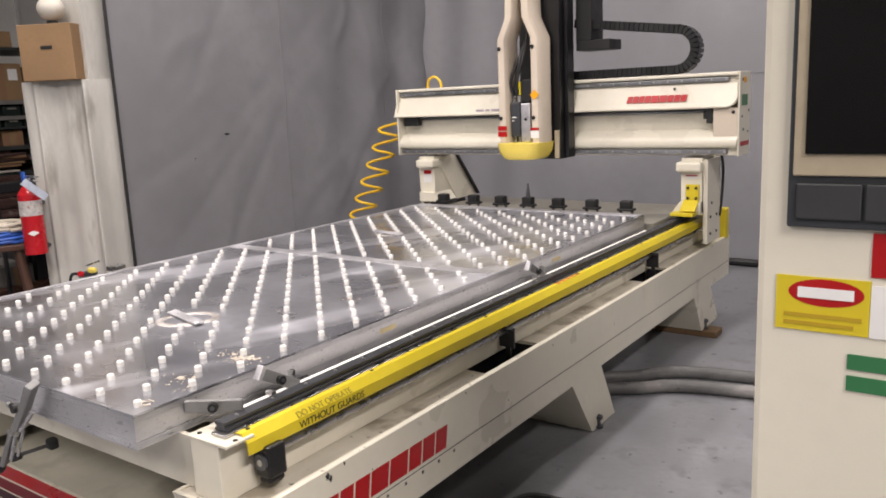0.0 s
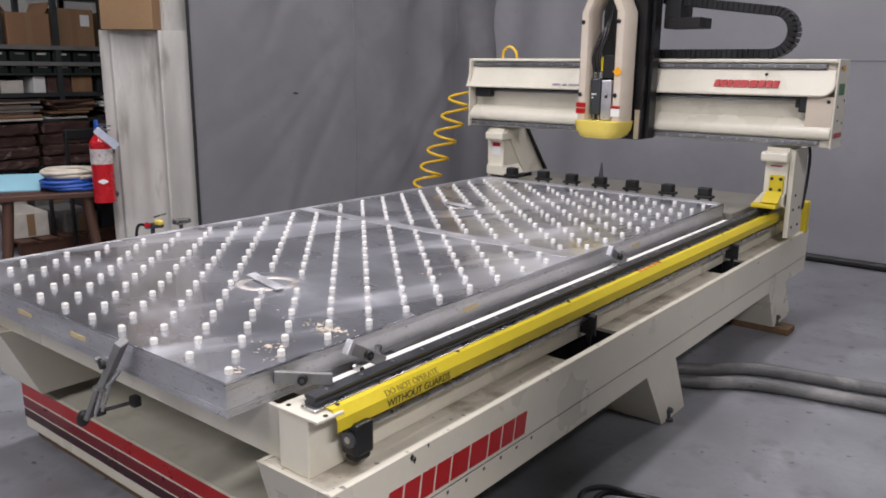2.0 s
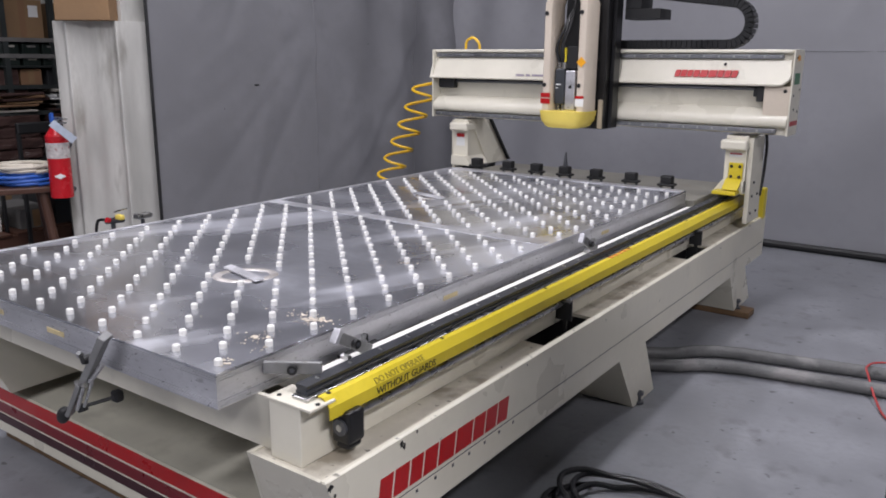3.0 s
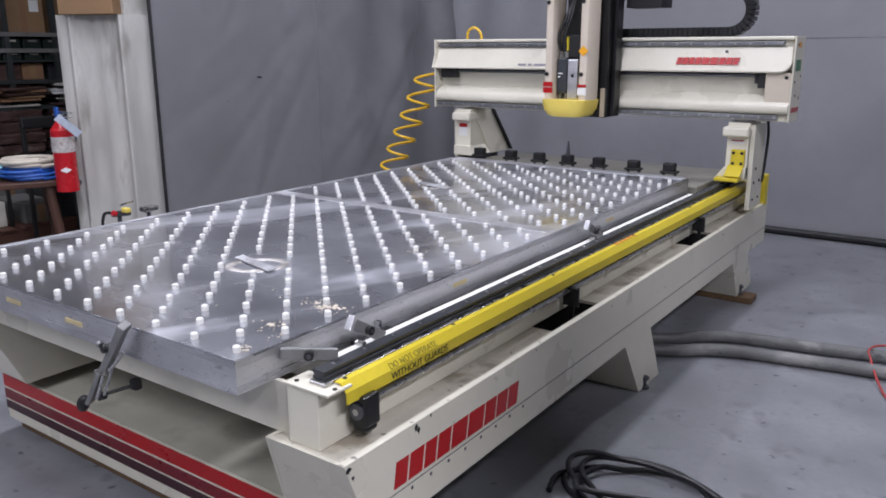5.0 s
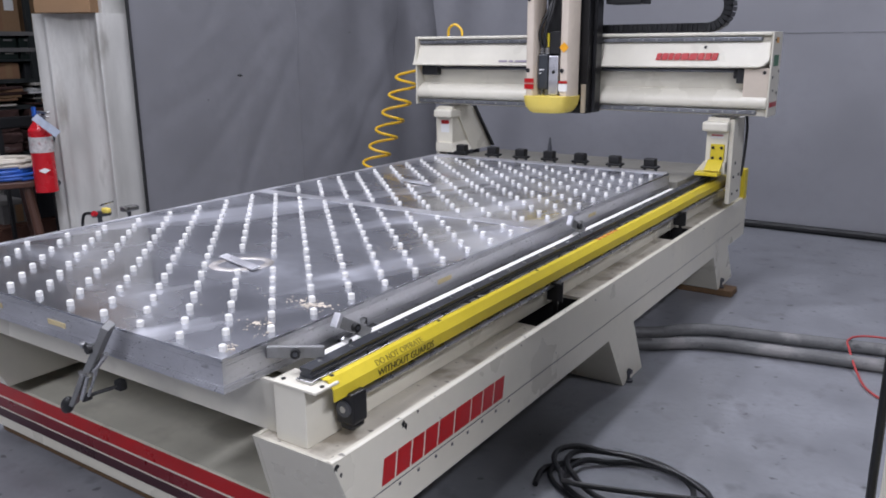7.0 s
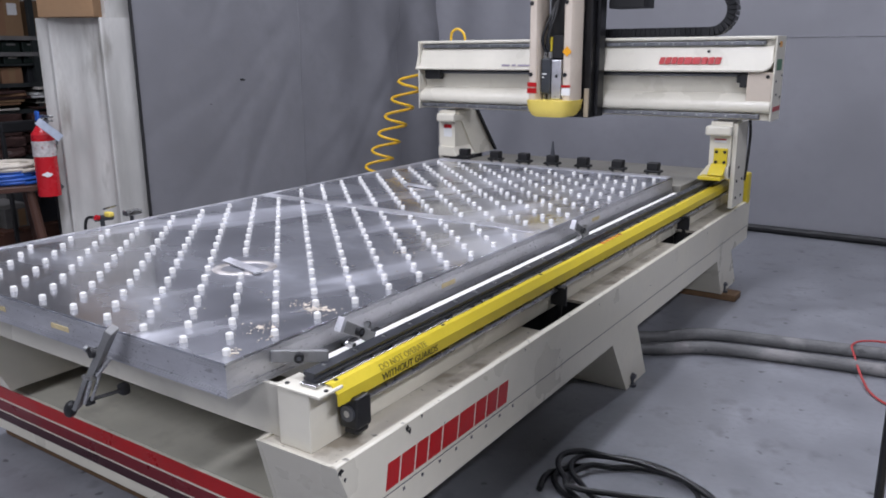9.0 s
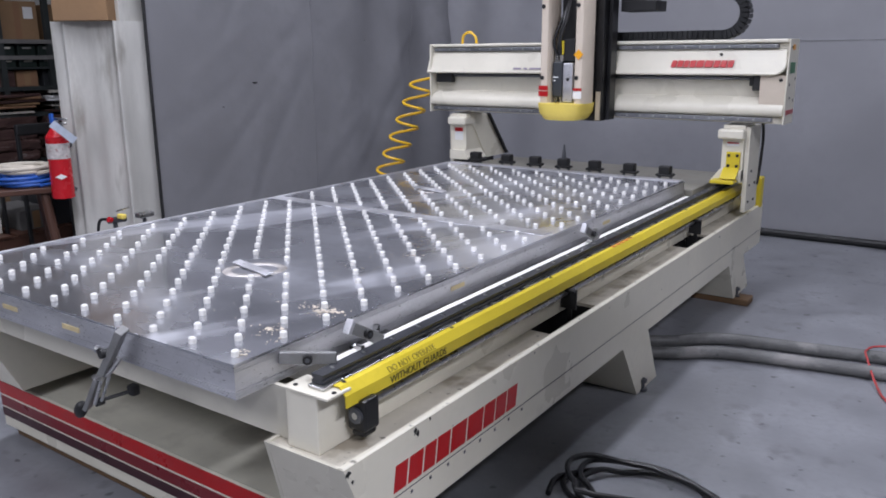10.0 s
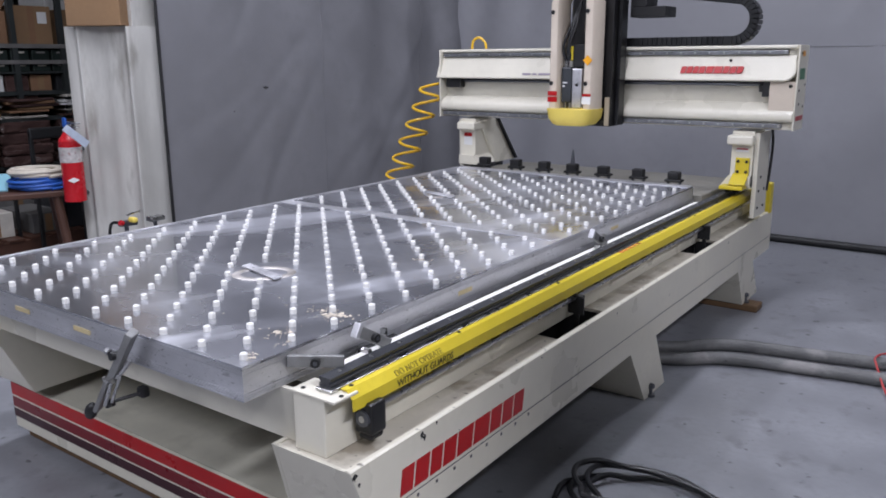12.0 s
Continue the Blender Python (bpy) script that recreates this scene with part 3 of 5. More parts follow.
# clamps along the edge of the table
def bar(p, q, wide, thick, bm=None, lift=(0, 0, 1)):
    """A flat bar from p to q, its width along lift."""
    bm = bm or bmesh.new()
    p, q = Vector(p), Vector(q)
    d = (q - p).normalized()
    n = d.cross(Vector(lift)).normalized()
    w = n.cross(d).normalized()
    m = Matrix.Translation((p + q) / 2) @ Matrix((d, n, w)).transposed().to_4x4()
    h = (q - p).length / 2
    return box(bm, -h, h, -thick / 2, thick / 2, -wide / 2, wide / 2, bev=0.003, m=m)


def edge_clamp(p, q, at, tip=True):
    o = part("table_clamp", bar(p, q, 0.032, 0.013), CLAMP_STEEL, router, "steel bar clamp with a black bolt")
    p, q = Vector(p), Vector(q)
    c = p.lerp(q, at)
    n = (q - p).cross(Vector((0, 0, 1))).normalized()
    part("clamp_bolt", rod(c - n * 0.004, c + n * 0.02, 0.0125, 12), BLACK, o)
    part("bolt_socket", rod(c + n * 0.0195, c + n * 0.0212, 0.006, 8), STEEL_DARK, o)
    if tip:
        part("clamp_tip", bar(p - (q - p) * 0.03, p + (q - p) * 0.07, 0.042, 0.024), ALU_EDGE, o)
        part("clamp_nut", rod(q + Vector((-0.01, -0.01, 0.018)), q + Vector((-0.01, -0.01, 0.046)), 0.010, 6), STEEL, o)
        part("clamp_nut", rod(c + Vector((0.004, -0.045, -0.022)), c + Vector((0.03, -0.045, -0.022)), 0.009, 6), STEEL, o)


edge_clamp((0.043, 0.10, 0.740), (0.155, 0.19, 0.735), 0.5, False)
edge_clamp((0.106, 0.292, 0.778), (0.112, 0.420, 0.702), 0.48)
edge_clamp((0.098, 1.77, 0.770), (0.104, 1.905, 0.698), 0.48)
# added black filler: the shade in the gap beside the table, as colour
part("gap_shade_fill", boxes((0.052, 0.081, 0.3, 3.2, 0.60, 0.672), (0.046, 0.08, 0.36, 0.52, 0.672, 0.69)), BLACK, router)

LIFT = (0.5, -1, 0)
tog = part("toggle_clamp", bar((-0.345, -0.078, 0.782), (-0.440, -0.090, 0.640), 0.036, 0.020, lift=LIFT), CLAMP_STEEL, router, "grey steel toggle clamp on the table's front edge")
part("clamp_tip", bar((-0.340, -0.077, 0.790), (-0.350, -0.078, 0.775), 0.038, 0.022, lift=LIFT), CLAMP_STEEL, tog)
part("clamp_pivot", rod((-0.398, -0.112, 0.722), (-0.394, -0.07, 0.720), 0.0125, 14), BLACK, tog)
part("clamp_nut", rod((-0.412, -0.105, 0.727), (-0.424, -0.105, 0.730), 0.009, 6), STEEL, tog)
part("clamp_link", rod((-0.362, -0.08, 0.708), (-0.405, -0.095, 0.655), 0.0075, 8), STEEL, tog)
part("clamp_link", rod((-0.400, -0.09, 0.655), (-0.452, -0.09, 0.570), 0.0045, 8), STEEL, tog)
part("clamp_link", rod((-0.428, -0.098, 0.640), (-0.470, -0.10, 0.560), 0.006, 8), STEEL, tog)
part("clamp_hinge", rod((-0.458, -0.10, 0.640), (-0.415, -0.10, 0.645), 0.008, 8), STEEL, tog)
part("clamp_handle", bar((-0.444, -0.095, 0.642), (-0.512, -0.10, 0.535), 0.030, 0.014, lift=LIFT), CLAMP_STEEL, tog, "grey steel handle")
grip = bmesh.new()
bmesh.ops.create_uvsphere(grip, u_segments=16, v_segments=10, radius=1.0, matrix=Matrix.Translation((-0.545, -0.10, 0.523)) @ Euler((0, radians(-58), 0)).to_matrix().to_4x4() @ Matrix.Diagonal((0.030, 0.017, 0.019, 1)))
part("clamp_grip", grip, BLACK, tog, "black rubber grip", smooth=True)
part("clamp_rod", rod((-0.478, -0.09, 0.560), (-0.436, -0.006, 0.572), 0.0055, 8), BLACK, tog)
part("rod_end", bar((-0.470, -0.088, 0.572), (-0.462, -0.088, 0.552), 0.022, 0.02, lift=LIFT), BLACK, tog)
part("clamp_pad", boxes((-0.455, -0.424, -0.014, 0.012, 0.556, 0.588), bev=0.007), BLACK, tog)

# labels
part("amber_label", boxes((-0.695, -0.61, -0.0424, -0.0402, 0.716, 0.730)), BRASS_LABEL, router)
part("amber_label", boxes((-1.03, -0.945, -0.0424, -0.0402, 0.716, 0.730)), BRASS_LABEL, router)
for ly in (0.87, 2.1):
    part("amber_label", boxes((0.0402, 0.0420, ly, ly + 0.08, 0.716, 0.731)), BRASS_LABEL, router)

# red maker's mark on the side: nine slanted blocks
WIDTHS = (0.052, 0.060, 0.052, 0.060, 0.076, 0.082, 0.060, 0.060, 0.058)


def mark_blocks(start, gap, k):
    """Outlines of plain slanted blocks in a row."""
    y = start
    for w in WIDTHS:
        yield [(y, 0.0), (y + w * k, 0.0), (y + w * k + 0.012 * k, 0.073 * k), (y + 0.012 * k, 0.073 * k)]
        y += w * k + gap


for q in mark_blocks(0.228, 0.0085, 1.0):
    part("mark_block", prism([(u, 0.381 + v) for u, v in q], "x", 0.2962, 0.2976), RED, beam_r, "red vinyl mark")
for i in range(8):
    part("mark_dot", boxes((0.2962, 0.2974, 0.30 + i * 0.085, 0.309 + i * 0.085, 0.347, 0.356)), STEEL_DARK, beam_r)
chips = bmesh.new()
rng = random.Random(9)
for cy, cz, r in ((0.325, 0.515, 0.012), (0.335, 0.505, 0.009), (0.06, 0.515, 0.012), (0.39, 0.527, 0.006), (0.075, 0.49, 0.006), (0.98, 0.52, 0.005), (1.6, 0.505, 0.005), (2.2, 0.43, 0.004), (0.5, 0.46, 0.003), (1.25, 0.40, 0.003), (3.1, 0.5, 0.006)):
    k = 9
    chips.faces.new([chips.verts.new((0.2966, cy + r * rng.uniform(0.3, 1.2) * math.cos(6.283 * i / k), cz + r * rng.uniform(0.4, 1.5) * math.sin(6.283 * i / k))) for i in range(k)])
tagged(part("paint_chip", chips, BLACK, beam_r), "dark chips in the cream paint", kind="stuff")

# timber blocks under the far legs
def timber(x, y, w, d, h):
    tagged(part("timber_block", boxes((x - w / 2, x + w / 2, y - d / 2, y + d / 2, 0, h), bev=0.006), WOOD), "worn timber block under a machine leg", "block", "timber blocks")


timber(0.13, 3.58, 0.50, 0.13, 0.04)
timber(-1.60, 3.56, 0.50, 0.13, 0.04)
timber(-1.13, 0.29, 1.0, 0.14, 0.044)
timber(-0.2, 0.29, 0.6, 0.14, 0.044)

# tool holders along the far end
def tool_holder(x, y, z, spike=False):
    t = empty("tool_holder", (x, y, z), "black tool holder clip on the far end of the bed" if not spike else "black tool holder clip with a steel bit standing in it", "tool holder", "tool holders")
    part("clip", boxes((x - 0.034, x + 0.034, y - 0.028, y + 0.028, z + 0.066, z + 0.112), (x - 0.05, x + 0.05, y - 0.033, y + 0.033, z + 0.052, z + 0.068), bev=0.006), BLACK, t)
    for sx in (-0.035, 0.035):
        part("stud", rod((x + sx, y, z), (x + sx, y, z + 0.054), 0.009, 10), STEEL_DARK, t)
    if spike:
        part("bit", rod((x, y, z + 0.11), (x, y, z + 0.20), 0.016, 12, r2=0.004), STEEL_DARK, t)


for i, hx in enumerate((-1.438, -1.193, -0.981, -0.777, -0.564, -0.336, -0.115)):
    tool_holder(hx, 3.36, 0.715, i == 3)

# ---- gantry ----
GY = 3.5
gantry = empty("gantry", (-0.7, GY + 0.13, 0.75), "cream-painted steel gantry beam on two legs over the bed", "gantry")
BX0, BX1 = -1.90, 0.485
prof = [(GY + 0.01, 1.085), (GY + 0.01, 1.125), (GY - 0.014, 1.127), (GY - 0.024, 1.136), (GY - 0.028, 1.152), (GY - 0.026, 1.170), (GY - 0.016, 1.188), (GY + 0.004, 1.206), (GY + 0.03, 1.221), (GY + 0.06, 1.232), (GY + 0.06, 1.37), (GY + 0.025, 1.37), (GY + 0.025, 1.525), (GY + 0.2, 1.525), (GY + 0.2, 1.085)]
beam = part("beam", prism(prof, "x", BX0 + 0.01, BX1 - 0.006), CREAM, gantry, smooth=True)
# slanting flap with a rolled lower lip and a rounded corner at the near end
slope = math.atan2(0.119, 0.044)
flap_at = Matrix.Translation((0, GY - 0.03, 1.358)) @ Euler((slope, 0, 0)).to_matrix().to_4x4()
FX0, FX1, FR, FL = BX0 - 0.02, BX1 - 0.016, 0.055, 0.138
corner = [(FX1 - FR + FR * math.sin(a), FR - FR * math.cos(a)) for a in (math.pi / 2 * k / 8 for k in range(9))]
bm = prism([(FX0, 0.0)] + corner + [(FX1, FL), (FX0, FL)], "z", -0.004, 0.004)
bmesh.ops.transform(bm, matrix=flap_at, verts=bm.verts)
flap = part("cover_flap", bm, CREAM, beam, "slanting cream cover flap")
lip = tube([flap_at @ Vector((u, v, -0.001)) for u, v in [(FX0, 0.0), (FX0 + 0.6, 0.0), (FX0 + 1.4, 0.0)] + corner + [(FX1, FL * 0.75)]], 0.0085, 8)
part("flap_lip", lip, CREAM, flap, smooth=True)
part("top_cap", boxes((BX0, BX1 - 0.01, GY - 0.004, GY + 0.2, 1.5255, 1.545), bev=0.006), CREAM, beam)
part("guide_rail", boxes((BX0 + 0.02, BX1 - 0.06, GY - 0.002, GY + 0.0245, 1.496, 1.518), bev=0.003), RAIL_STEEL, beam, "steel guide rail")
part("guide_rail", boxes((BX0 + 0.02, BX1 - 0.06, GY - 0.016, GY + 0.0095, 1.094, 1.118), bev=0.003), RAIL_STEEL, beam, "steel guide rail")
bolt_mesh = mesh_of("rail_bolt", rod((0, 0, 0), (0, -0.002, 0), 0.0065, 8), STEEL)
for bz, by in ((1.507, GY - 0.0021), (1.106, GY - 0.0161)):
    for i in range(28):
        o = new("rail_bolt", bolt_mesh)
        o.parent = beam
        o.location = Vector((BX0 + 0.07 + 0.083 * i, by, bz)) - Vector(gantry.location)
part("drive_screw", rod((BX0 + 0.1, GY + 0.03, 1.335), (BX1 - 0.14, GY + 0.03, 1.335), 0.012, 12), STEEL_DARK, beam, smooth=True)
part("screw_bearing", boxes((BX1 - 0.18, BX1 - 0.14, GY - 0.01, GY + 0.045, 1.265, 1.35), (BX1 - 0.2, BX1 - 0.15, GY, GY + 0.045, 1.29, 1.335), bev=0.005), BLACK, beam)
part("drive_motor", boxes((BX0 + 0.04, BX0 + 0.17, GY - 0.008, GY + 0.048, 1.285, 1.355), bev=0.008), BLACK, beam)
part("end_plate", boxes((BX1 - 0.005, BX1 + 0.004, GY - 0.018, GY + 0.205, 1.082, 1.545), bev=0.002), CREAM, beam)
part("end_plate", boxes((BX0 + 0.0, BX0 + 0.009, GY - 0.03, GY + 0.205, 1.08, 1.545), bev=0.002), CREAM, beam)
part("end_cover", boxes((BX1 - 0.14, BX1 - 0.0055, GY - 0.012, GY + 0.058, 1.178, 1.35), bev=0.004), CREAM_ARM, beam)
for sy, sz in ((0.03, 1.30), (0.06, 1.225), (0.17, 1.33), (0.16, 1.21), (0.03, 1.50)):
    part("screw", rod((BX1 + 0.004, GY + sy, sz), (BX1 + 0.007, GY + sy, sz), 0.007, 8), BLACK, beam)
part("screw", rod((BX1 - 0.03, GY - 0.016, 1.325), (BX1 - 0.03, GY - 0.012, 1.325), 0.010, 10), BLACK, beam)
part("green_label", boxes((BX1 + 0.0045, BX1 + 0.0055, GY + 0.02, GY + 0.14, 1.36, 1.42)), GREEN, beam)
part("orange_label", boxes((BX1 + 0.0045, BX1 + 0.0055, GY + 0.05, GY + 0.11, 1.485, 1.515)), ORANGE, beam)
part("red_label", boxes((BX1 + 0.0045, BX1 + 0.0055, GY + 0.01, GY + 0.19, 1.135, 1.16)), RED, beam)
flap_m = Matrix.Translation((-0.16, GY - 0.0265, 1.392)) @ Euler((math.atan2(0.119, 0.044), 0, 0)).to_matrix().to_4x4()
for q in mark_blocks(0.0, 0.005, 0.56):
    bm = prism(q, "z", 0.0, 0.003)
    bmesh.ops.transform(bm, matrix=flap_m, verts=bm.verts)
    part("mark_block", bm, RED, beam, "red vinyl mark")
mk = bmesh.new()
for i, wl in enumerate((0.06, 0.03, 0.12)):
    box(mk, -1.22 + (0, 0.075, 0.12)[i], -1.22 + (0, 0.075, 0.12)[i] + wl, 0, 0.012, 0.0, 0.0026, m=Matrix.Translation((0, GY - 0.0305, 1.375)) @ Euler((math.atan2(0.119, 0.044), 0, 0)).to_matrix().to_4x4())
part("grey_lettering", mk, mat("grey_print", (0.28, 0.24, 0.3), 0.5), beam)
for sx in (-0.55, 0.12):
    part("screw", rod((sx, GY - 0.004, 1.463), (sx, GY + 0.003, 1.465), 0.008, 10), BLACK, beam)


def gantry_leg(mx, near):
    def bx(x0, x1, *r):
        a, b = sorted((mx(x0), mx(x1)))
        return (a, b, *r)
    o = part("gantry_leg", prism([(GY + 0.0, 1.07), (GY + 0.24, 1.07), (GY + 0.26, 0.74), (GY + 0.0, 0.74)], "x", mx(0.165), mx(0.285)), CREAM, gantry)
    part("leg_cap", boxes(bx(0.145, 0.292, GY - 0.05, GY + 0.1, 0.992, 1.048), bev=0.012), CREAM, o)
    part("leg_shoe", prism([(mx(0.12), 0.752), (mx(0.165), 0.815), (mx(0.285), 0.815), (mx(0.285), 0.752)], "y", GY - 0.03, GY + 0.2), CREAM, o)
    part("carriage", boxes(bx(0.13, 0.21, GY, GY + 0.22, 0.724, 0.752), bev=0.004), STEEL_DARK, o)
    part("outer_plate", prism([(GY + 0.015, 1.06), (GY + 0.26, 1.06), (GY + 0.285, 0.565), (GY + 0.03, 0.565)], "x", mx(0.287), mx(0.312)), CREAM, o)
    for py, pz in ((0.08, 0.62), (0.2, 0.62), (0.08, 0.72), (0.2, 0.72), (0.1, 0.8)):
        part("plate_bolt", rod((mx(0.312), GY + py, pz), (mx(0.317), GY + py, pz), 0.008, 10), BLACK, o)
    part("warning_label", boxes(bx(0.19, 0.26, GY - 0.0012, GY - 0.0003, 0.885 if not near else 0.950, 0.975)), WHITE, o)
    part("warning_bar", boxes(bx(0.192, 0.258, GY - 0.0018, GY - 0.0013, 0.945 if not near else 0.964, 0.972)), RED, o)
    if near:
        br = part("bracket", boxes((0.195, 0.272, GY - 0.014, GY - 0.001, 0.815, 0.918), bev=0.003), YELLOW, o, "yellow bolted bracket")
        for qx in (0.21, 0.257):
            for qz in (0.838, 0.898):
                part("bracket_bolt", rod((qx, GY - 0.02, qz), (qx, GY - 0.013, qz), 0.009, 8), BLACK, br)
        part("wiper", prism([(GY - 0.014, 0.828), (GY - 0.002, 0.818), (GY - 0.075, 0.765), (GY - 0.09, 0.772)], "x", 0.185, 0.272), YELLOW, o, "yellow sloping wiper")
        part("wiper_plate", boxes((0.14, 0.272, GY - 0.12, GY - 0.0305, 0.744, 0.7635), bev=0.003), YELLOW, o, "yellow wiper plate")
        part("leg_cable", tube(spline([(0.318, GY + 0.26, 1.08), (0.322, GY + 0.29, 0.98), (0.318, GY + 0.29, 0.82), (0.315, GY + 0.26, 0.70)]), 0.008), BLACK, o)
    return o


gantry_leg(lambda x: x, True)
gantry_leg(lambda x: -1.445 - x, False)
part("leg_brace", prism([(GY + 0.02, 1.06), (GY + 0.25, 1.06), (GY + 0.52, 0.74), (GY + 0.25, 0.74)], "x", -1.605, -1.595), CREAM, gantry)

part("trailing_strip", prism([(GY + 0.252, 1.06), (GY + 0.270, 1.06), (GY + 0.540, 0.745), (GY + 0.522, 0.745)], "x", -1.605, -1.575), BLACK, gantry, "black trailing cable strip")

# ---- spindle head ----
HX, HY = -0.705, 3.22
head = empty("spindle_head", (HX, GY - 0.02, 1.08), "cream and black spindle head with yellow skirt, on the gantry", "spindle")
part("slide_column", boxes((HX + 0.02, HX + 0.185, HY + 0.10, GY - 0.031, 1.075, 2.3), (HX + 0.185, HX + 0.21, HY + 0.16, GY - 0.032, 1.08, 2.25), bev=0.004), BLACK_GLOSS, head, "black slide column")
part("slide_column", boxes((HX - 0.12, HX + 0.02, HY + 0.16, GY - 0.031, 1.16, 2.3), bev=0.004), BLACK, head)
part("column_stop", boxes((HX + 0.152, HX + 0.18, HY + 0.085, HY + 0.0995, 1.08, 1.25), bev=0.002), TAN, head)


def arm(sx):
    x = HX + sx * 0.112
    bm = bmesh.new()
    pts = [(x, HY, 1.17), (x, HY, 1.80), (x - sx * 0.055, HY, 1.92), (x - sx * 0.065, HY, 2.2)]
    n, rings = 16, []
    for px, py, pz in pts:
        rings.append([bm.verts.new((px + 0.036 * math.copysign(abs(math.cos(a)) ** 0.6, math.cos(a)), py + 0.085 * math.copysign(abs(math.sin(a)) ** 0.6, math.sin(a)), pz)) for a in (2 * math.pi * k / n for k in range(n))])
    for a, b in zip(rings, rings[1:]):
        for k in range(n):
            bm.faces.new((a[k], a[(k + 1) % n], b[(k + 1) % n], b[k]))
    bm.faces.new(rings[0][::-1])
    bm.faces.new(rings[-1])
    o = part("cover_arm", bm, CREAM_ARM, head, smooth=True)
    for z in (1.335, 1.745):
        part("rubber_plug", rod((x - 0.01, HY - 0.088, z), (x - 0.01, HY - 0.07, z), 0.0125, 14), BLACK, o)
    return o


arm_l, arm_r = arm(-1), arm(1)
part("red_label", boxes((HX - 0.144, HX - 0.082, HY - 0.0872, HY - 0.085, 1.225, 1.255), (HX - 0.144, HX - 0.082, HY - 0.0872, HY - 0.085, 1.262, 1.288)), RED, arm_l)
part("white_label", boxes((HX + 0.082, HX + 0.138, HY - 0.0872, HY - 0.085, 1.215, 1.258)), WHITE, arm_r)
part("red_label", boxes((HX + 0.082, HX + 0.138, HY - 0.0874, HY - 0.085, 1.262, 1.276)), RED, arm_r)
part("orange_label", prism([(HX + 0.112 + r * math.sin(a), 1.468 + r * math.cos(a)) for r, a in ((0.030 if k % 2 == 0 else 0.021, math.pi * k / 4) for k in range(8))], "y", HY - 0.0885, HY - 0.085), ORANGE, arm_r)
sk = bmesh.new()
rings = []
for z, w, d in ((1.086, 0.10, 0.105), (1.095, 0.118, 0.115), (1.13, 0.142, 0.13), (1.185, 0.152, 0.138), (1.187, 0.14, 0.125)):
    rings.append([sk.verts.new((HX + w * math.copysign(abs(math.cos(a)) ** 0.5, math.cos(a)), HY + d * math.copysign(abs(math.sin(a)) ** 0.5, math.sin(a)), z)) for a in (2 * math.pi * k / 32 for k in range(32))])
for a, b in zip(rings, rings[1:]):
    for k in range(32):
        sk.faces.new((a[k], a[(k + 1) % 32], b[(k + 1) % 32], b[k]))
sk.faces.new(rings[0][::-1])
sk.faces.new(rings[-1])
part("skirt", sk, YELLOW_SOFT, head, "yellow plastic skirt", smooth=True)
mot = part("motor", boxes((HX - 0.068, HX - 0.005, HY - 0.06, HY + 0.06, 1.22, 1.43), bev=0.01), CHARCOAL, head, "dark grey spindle motor")
for mx_ in (-0.053, -0.022):
    part("connector", rod((HX + mx_, HY - 0.03, 1.43), (HX + mx_, HY - 0.03, 1.465), 0.014, 12), STEEL, mot, smooth=True)
    part("connector", rod((HX + mx_, HY - 0.03, 1.187), (HX + mx_, HY - 0.03, 1.22), 0.010, 12), STEEL, mot, smooth=True)
part("motor_mark", boxes((HX - 0.06, HX - 0.028, HY - 0.0615, HY - 0.06, 1.335, 1.342), (HX - 0.06, HX - 0.045, HY - 0.0615, HY - 0.06, 1.315, 1.322)), WHITE, mot)
body = part("spindle_body", boxes((HX - 0.004, HX + 0.06, HY - 0.05, HY + 0.07, 1.19, 1.42), bev=0.006), ALU_EDGE, head)
part("screw", rod((HX + 0.03, HY - 0.052, 1.325), (HX + 0.03, HY - 0.049, 1.325), 0.010, 12), BLACK, body)
part("sensor", boxes((HX - 0.02, HX + 0.06, HY - 0.03, HY + 0.05, 1.43, 1.56), bev=0.004), BLACK, head)
for k, (ax, c) in enumerate(((-0.053, BLACK), (-0.022, BLACK), (-0.04, RUBBER))):
    part("spindle_cable", tube(spline([(HX + ax, HY - 0.03, 1.46), (HX + ax - 0.012 + 0.01 * k, HY - 0.05, 1.55), (HX + ax + 0.03, HY - 0.03, 1.68), (HX + 0.0, HY + 0.04, 1.82), (HX + 0.01, HY + 0.05, 2.0)]), 0.008), c, head)
part("yellow_tag", boxes((HX - 0.022, HX - 0.008, HY - 0.04, HY - 0.03, 1.47, 1.55)), YELLOW, head)

# ---- cable chain ----
chain = empty("cable_chain", (0.1, GY + 0.1, 1.546), "black plastic cable chain looped above the gantry beam", "cable chain")
LX, R = 0.10, 0.115
path = [(-0.55 + 0.03 * i, 0.0) for i in range(int((LX + 0.55) / 0.03))]
path += [(LX + R * 1.0 * math.sin(a), R - R * math.cos(a)) for a in (math.pi * k / 14 for k in range(15))]
path += [(LX - 0.03 * i, 2 * R + 0.004 * i) for i in range(1, 22)]
CH, CZ = 0.026, 1.574
links = []
for (x0, z0), (x1, z1) in zip(path, path[1:]):
    a = math.atan2(z1 - z0, x1 - x0)
    m = Matrix.Translation(((x0 + x1) / 2, GY + 0.10, CZ + (z0 + z1) / 2)) @ Euler((0, -a, 0)).to_matrix().to_4x4()
    bm = bmesh.new()
    ln = math.hypot(x1 - x0, z1 - z0) / 2 - 0.0006
    box(bm, -ln, ln, -0.045, 0.045, -CH, CH, m=m)
    box(bm, -ln * 0.6, ln * 1.02, -0.05, -0.0452, -CH * 0.8, CH * 0.8, m=m)
    part("link", bm, RUBBER, chain)
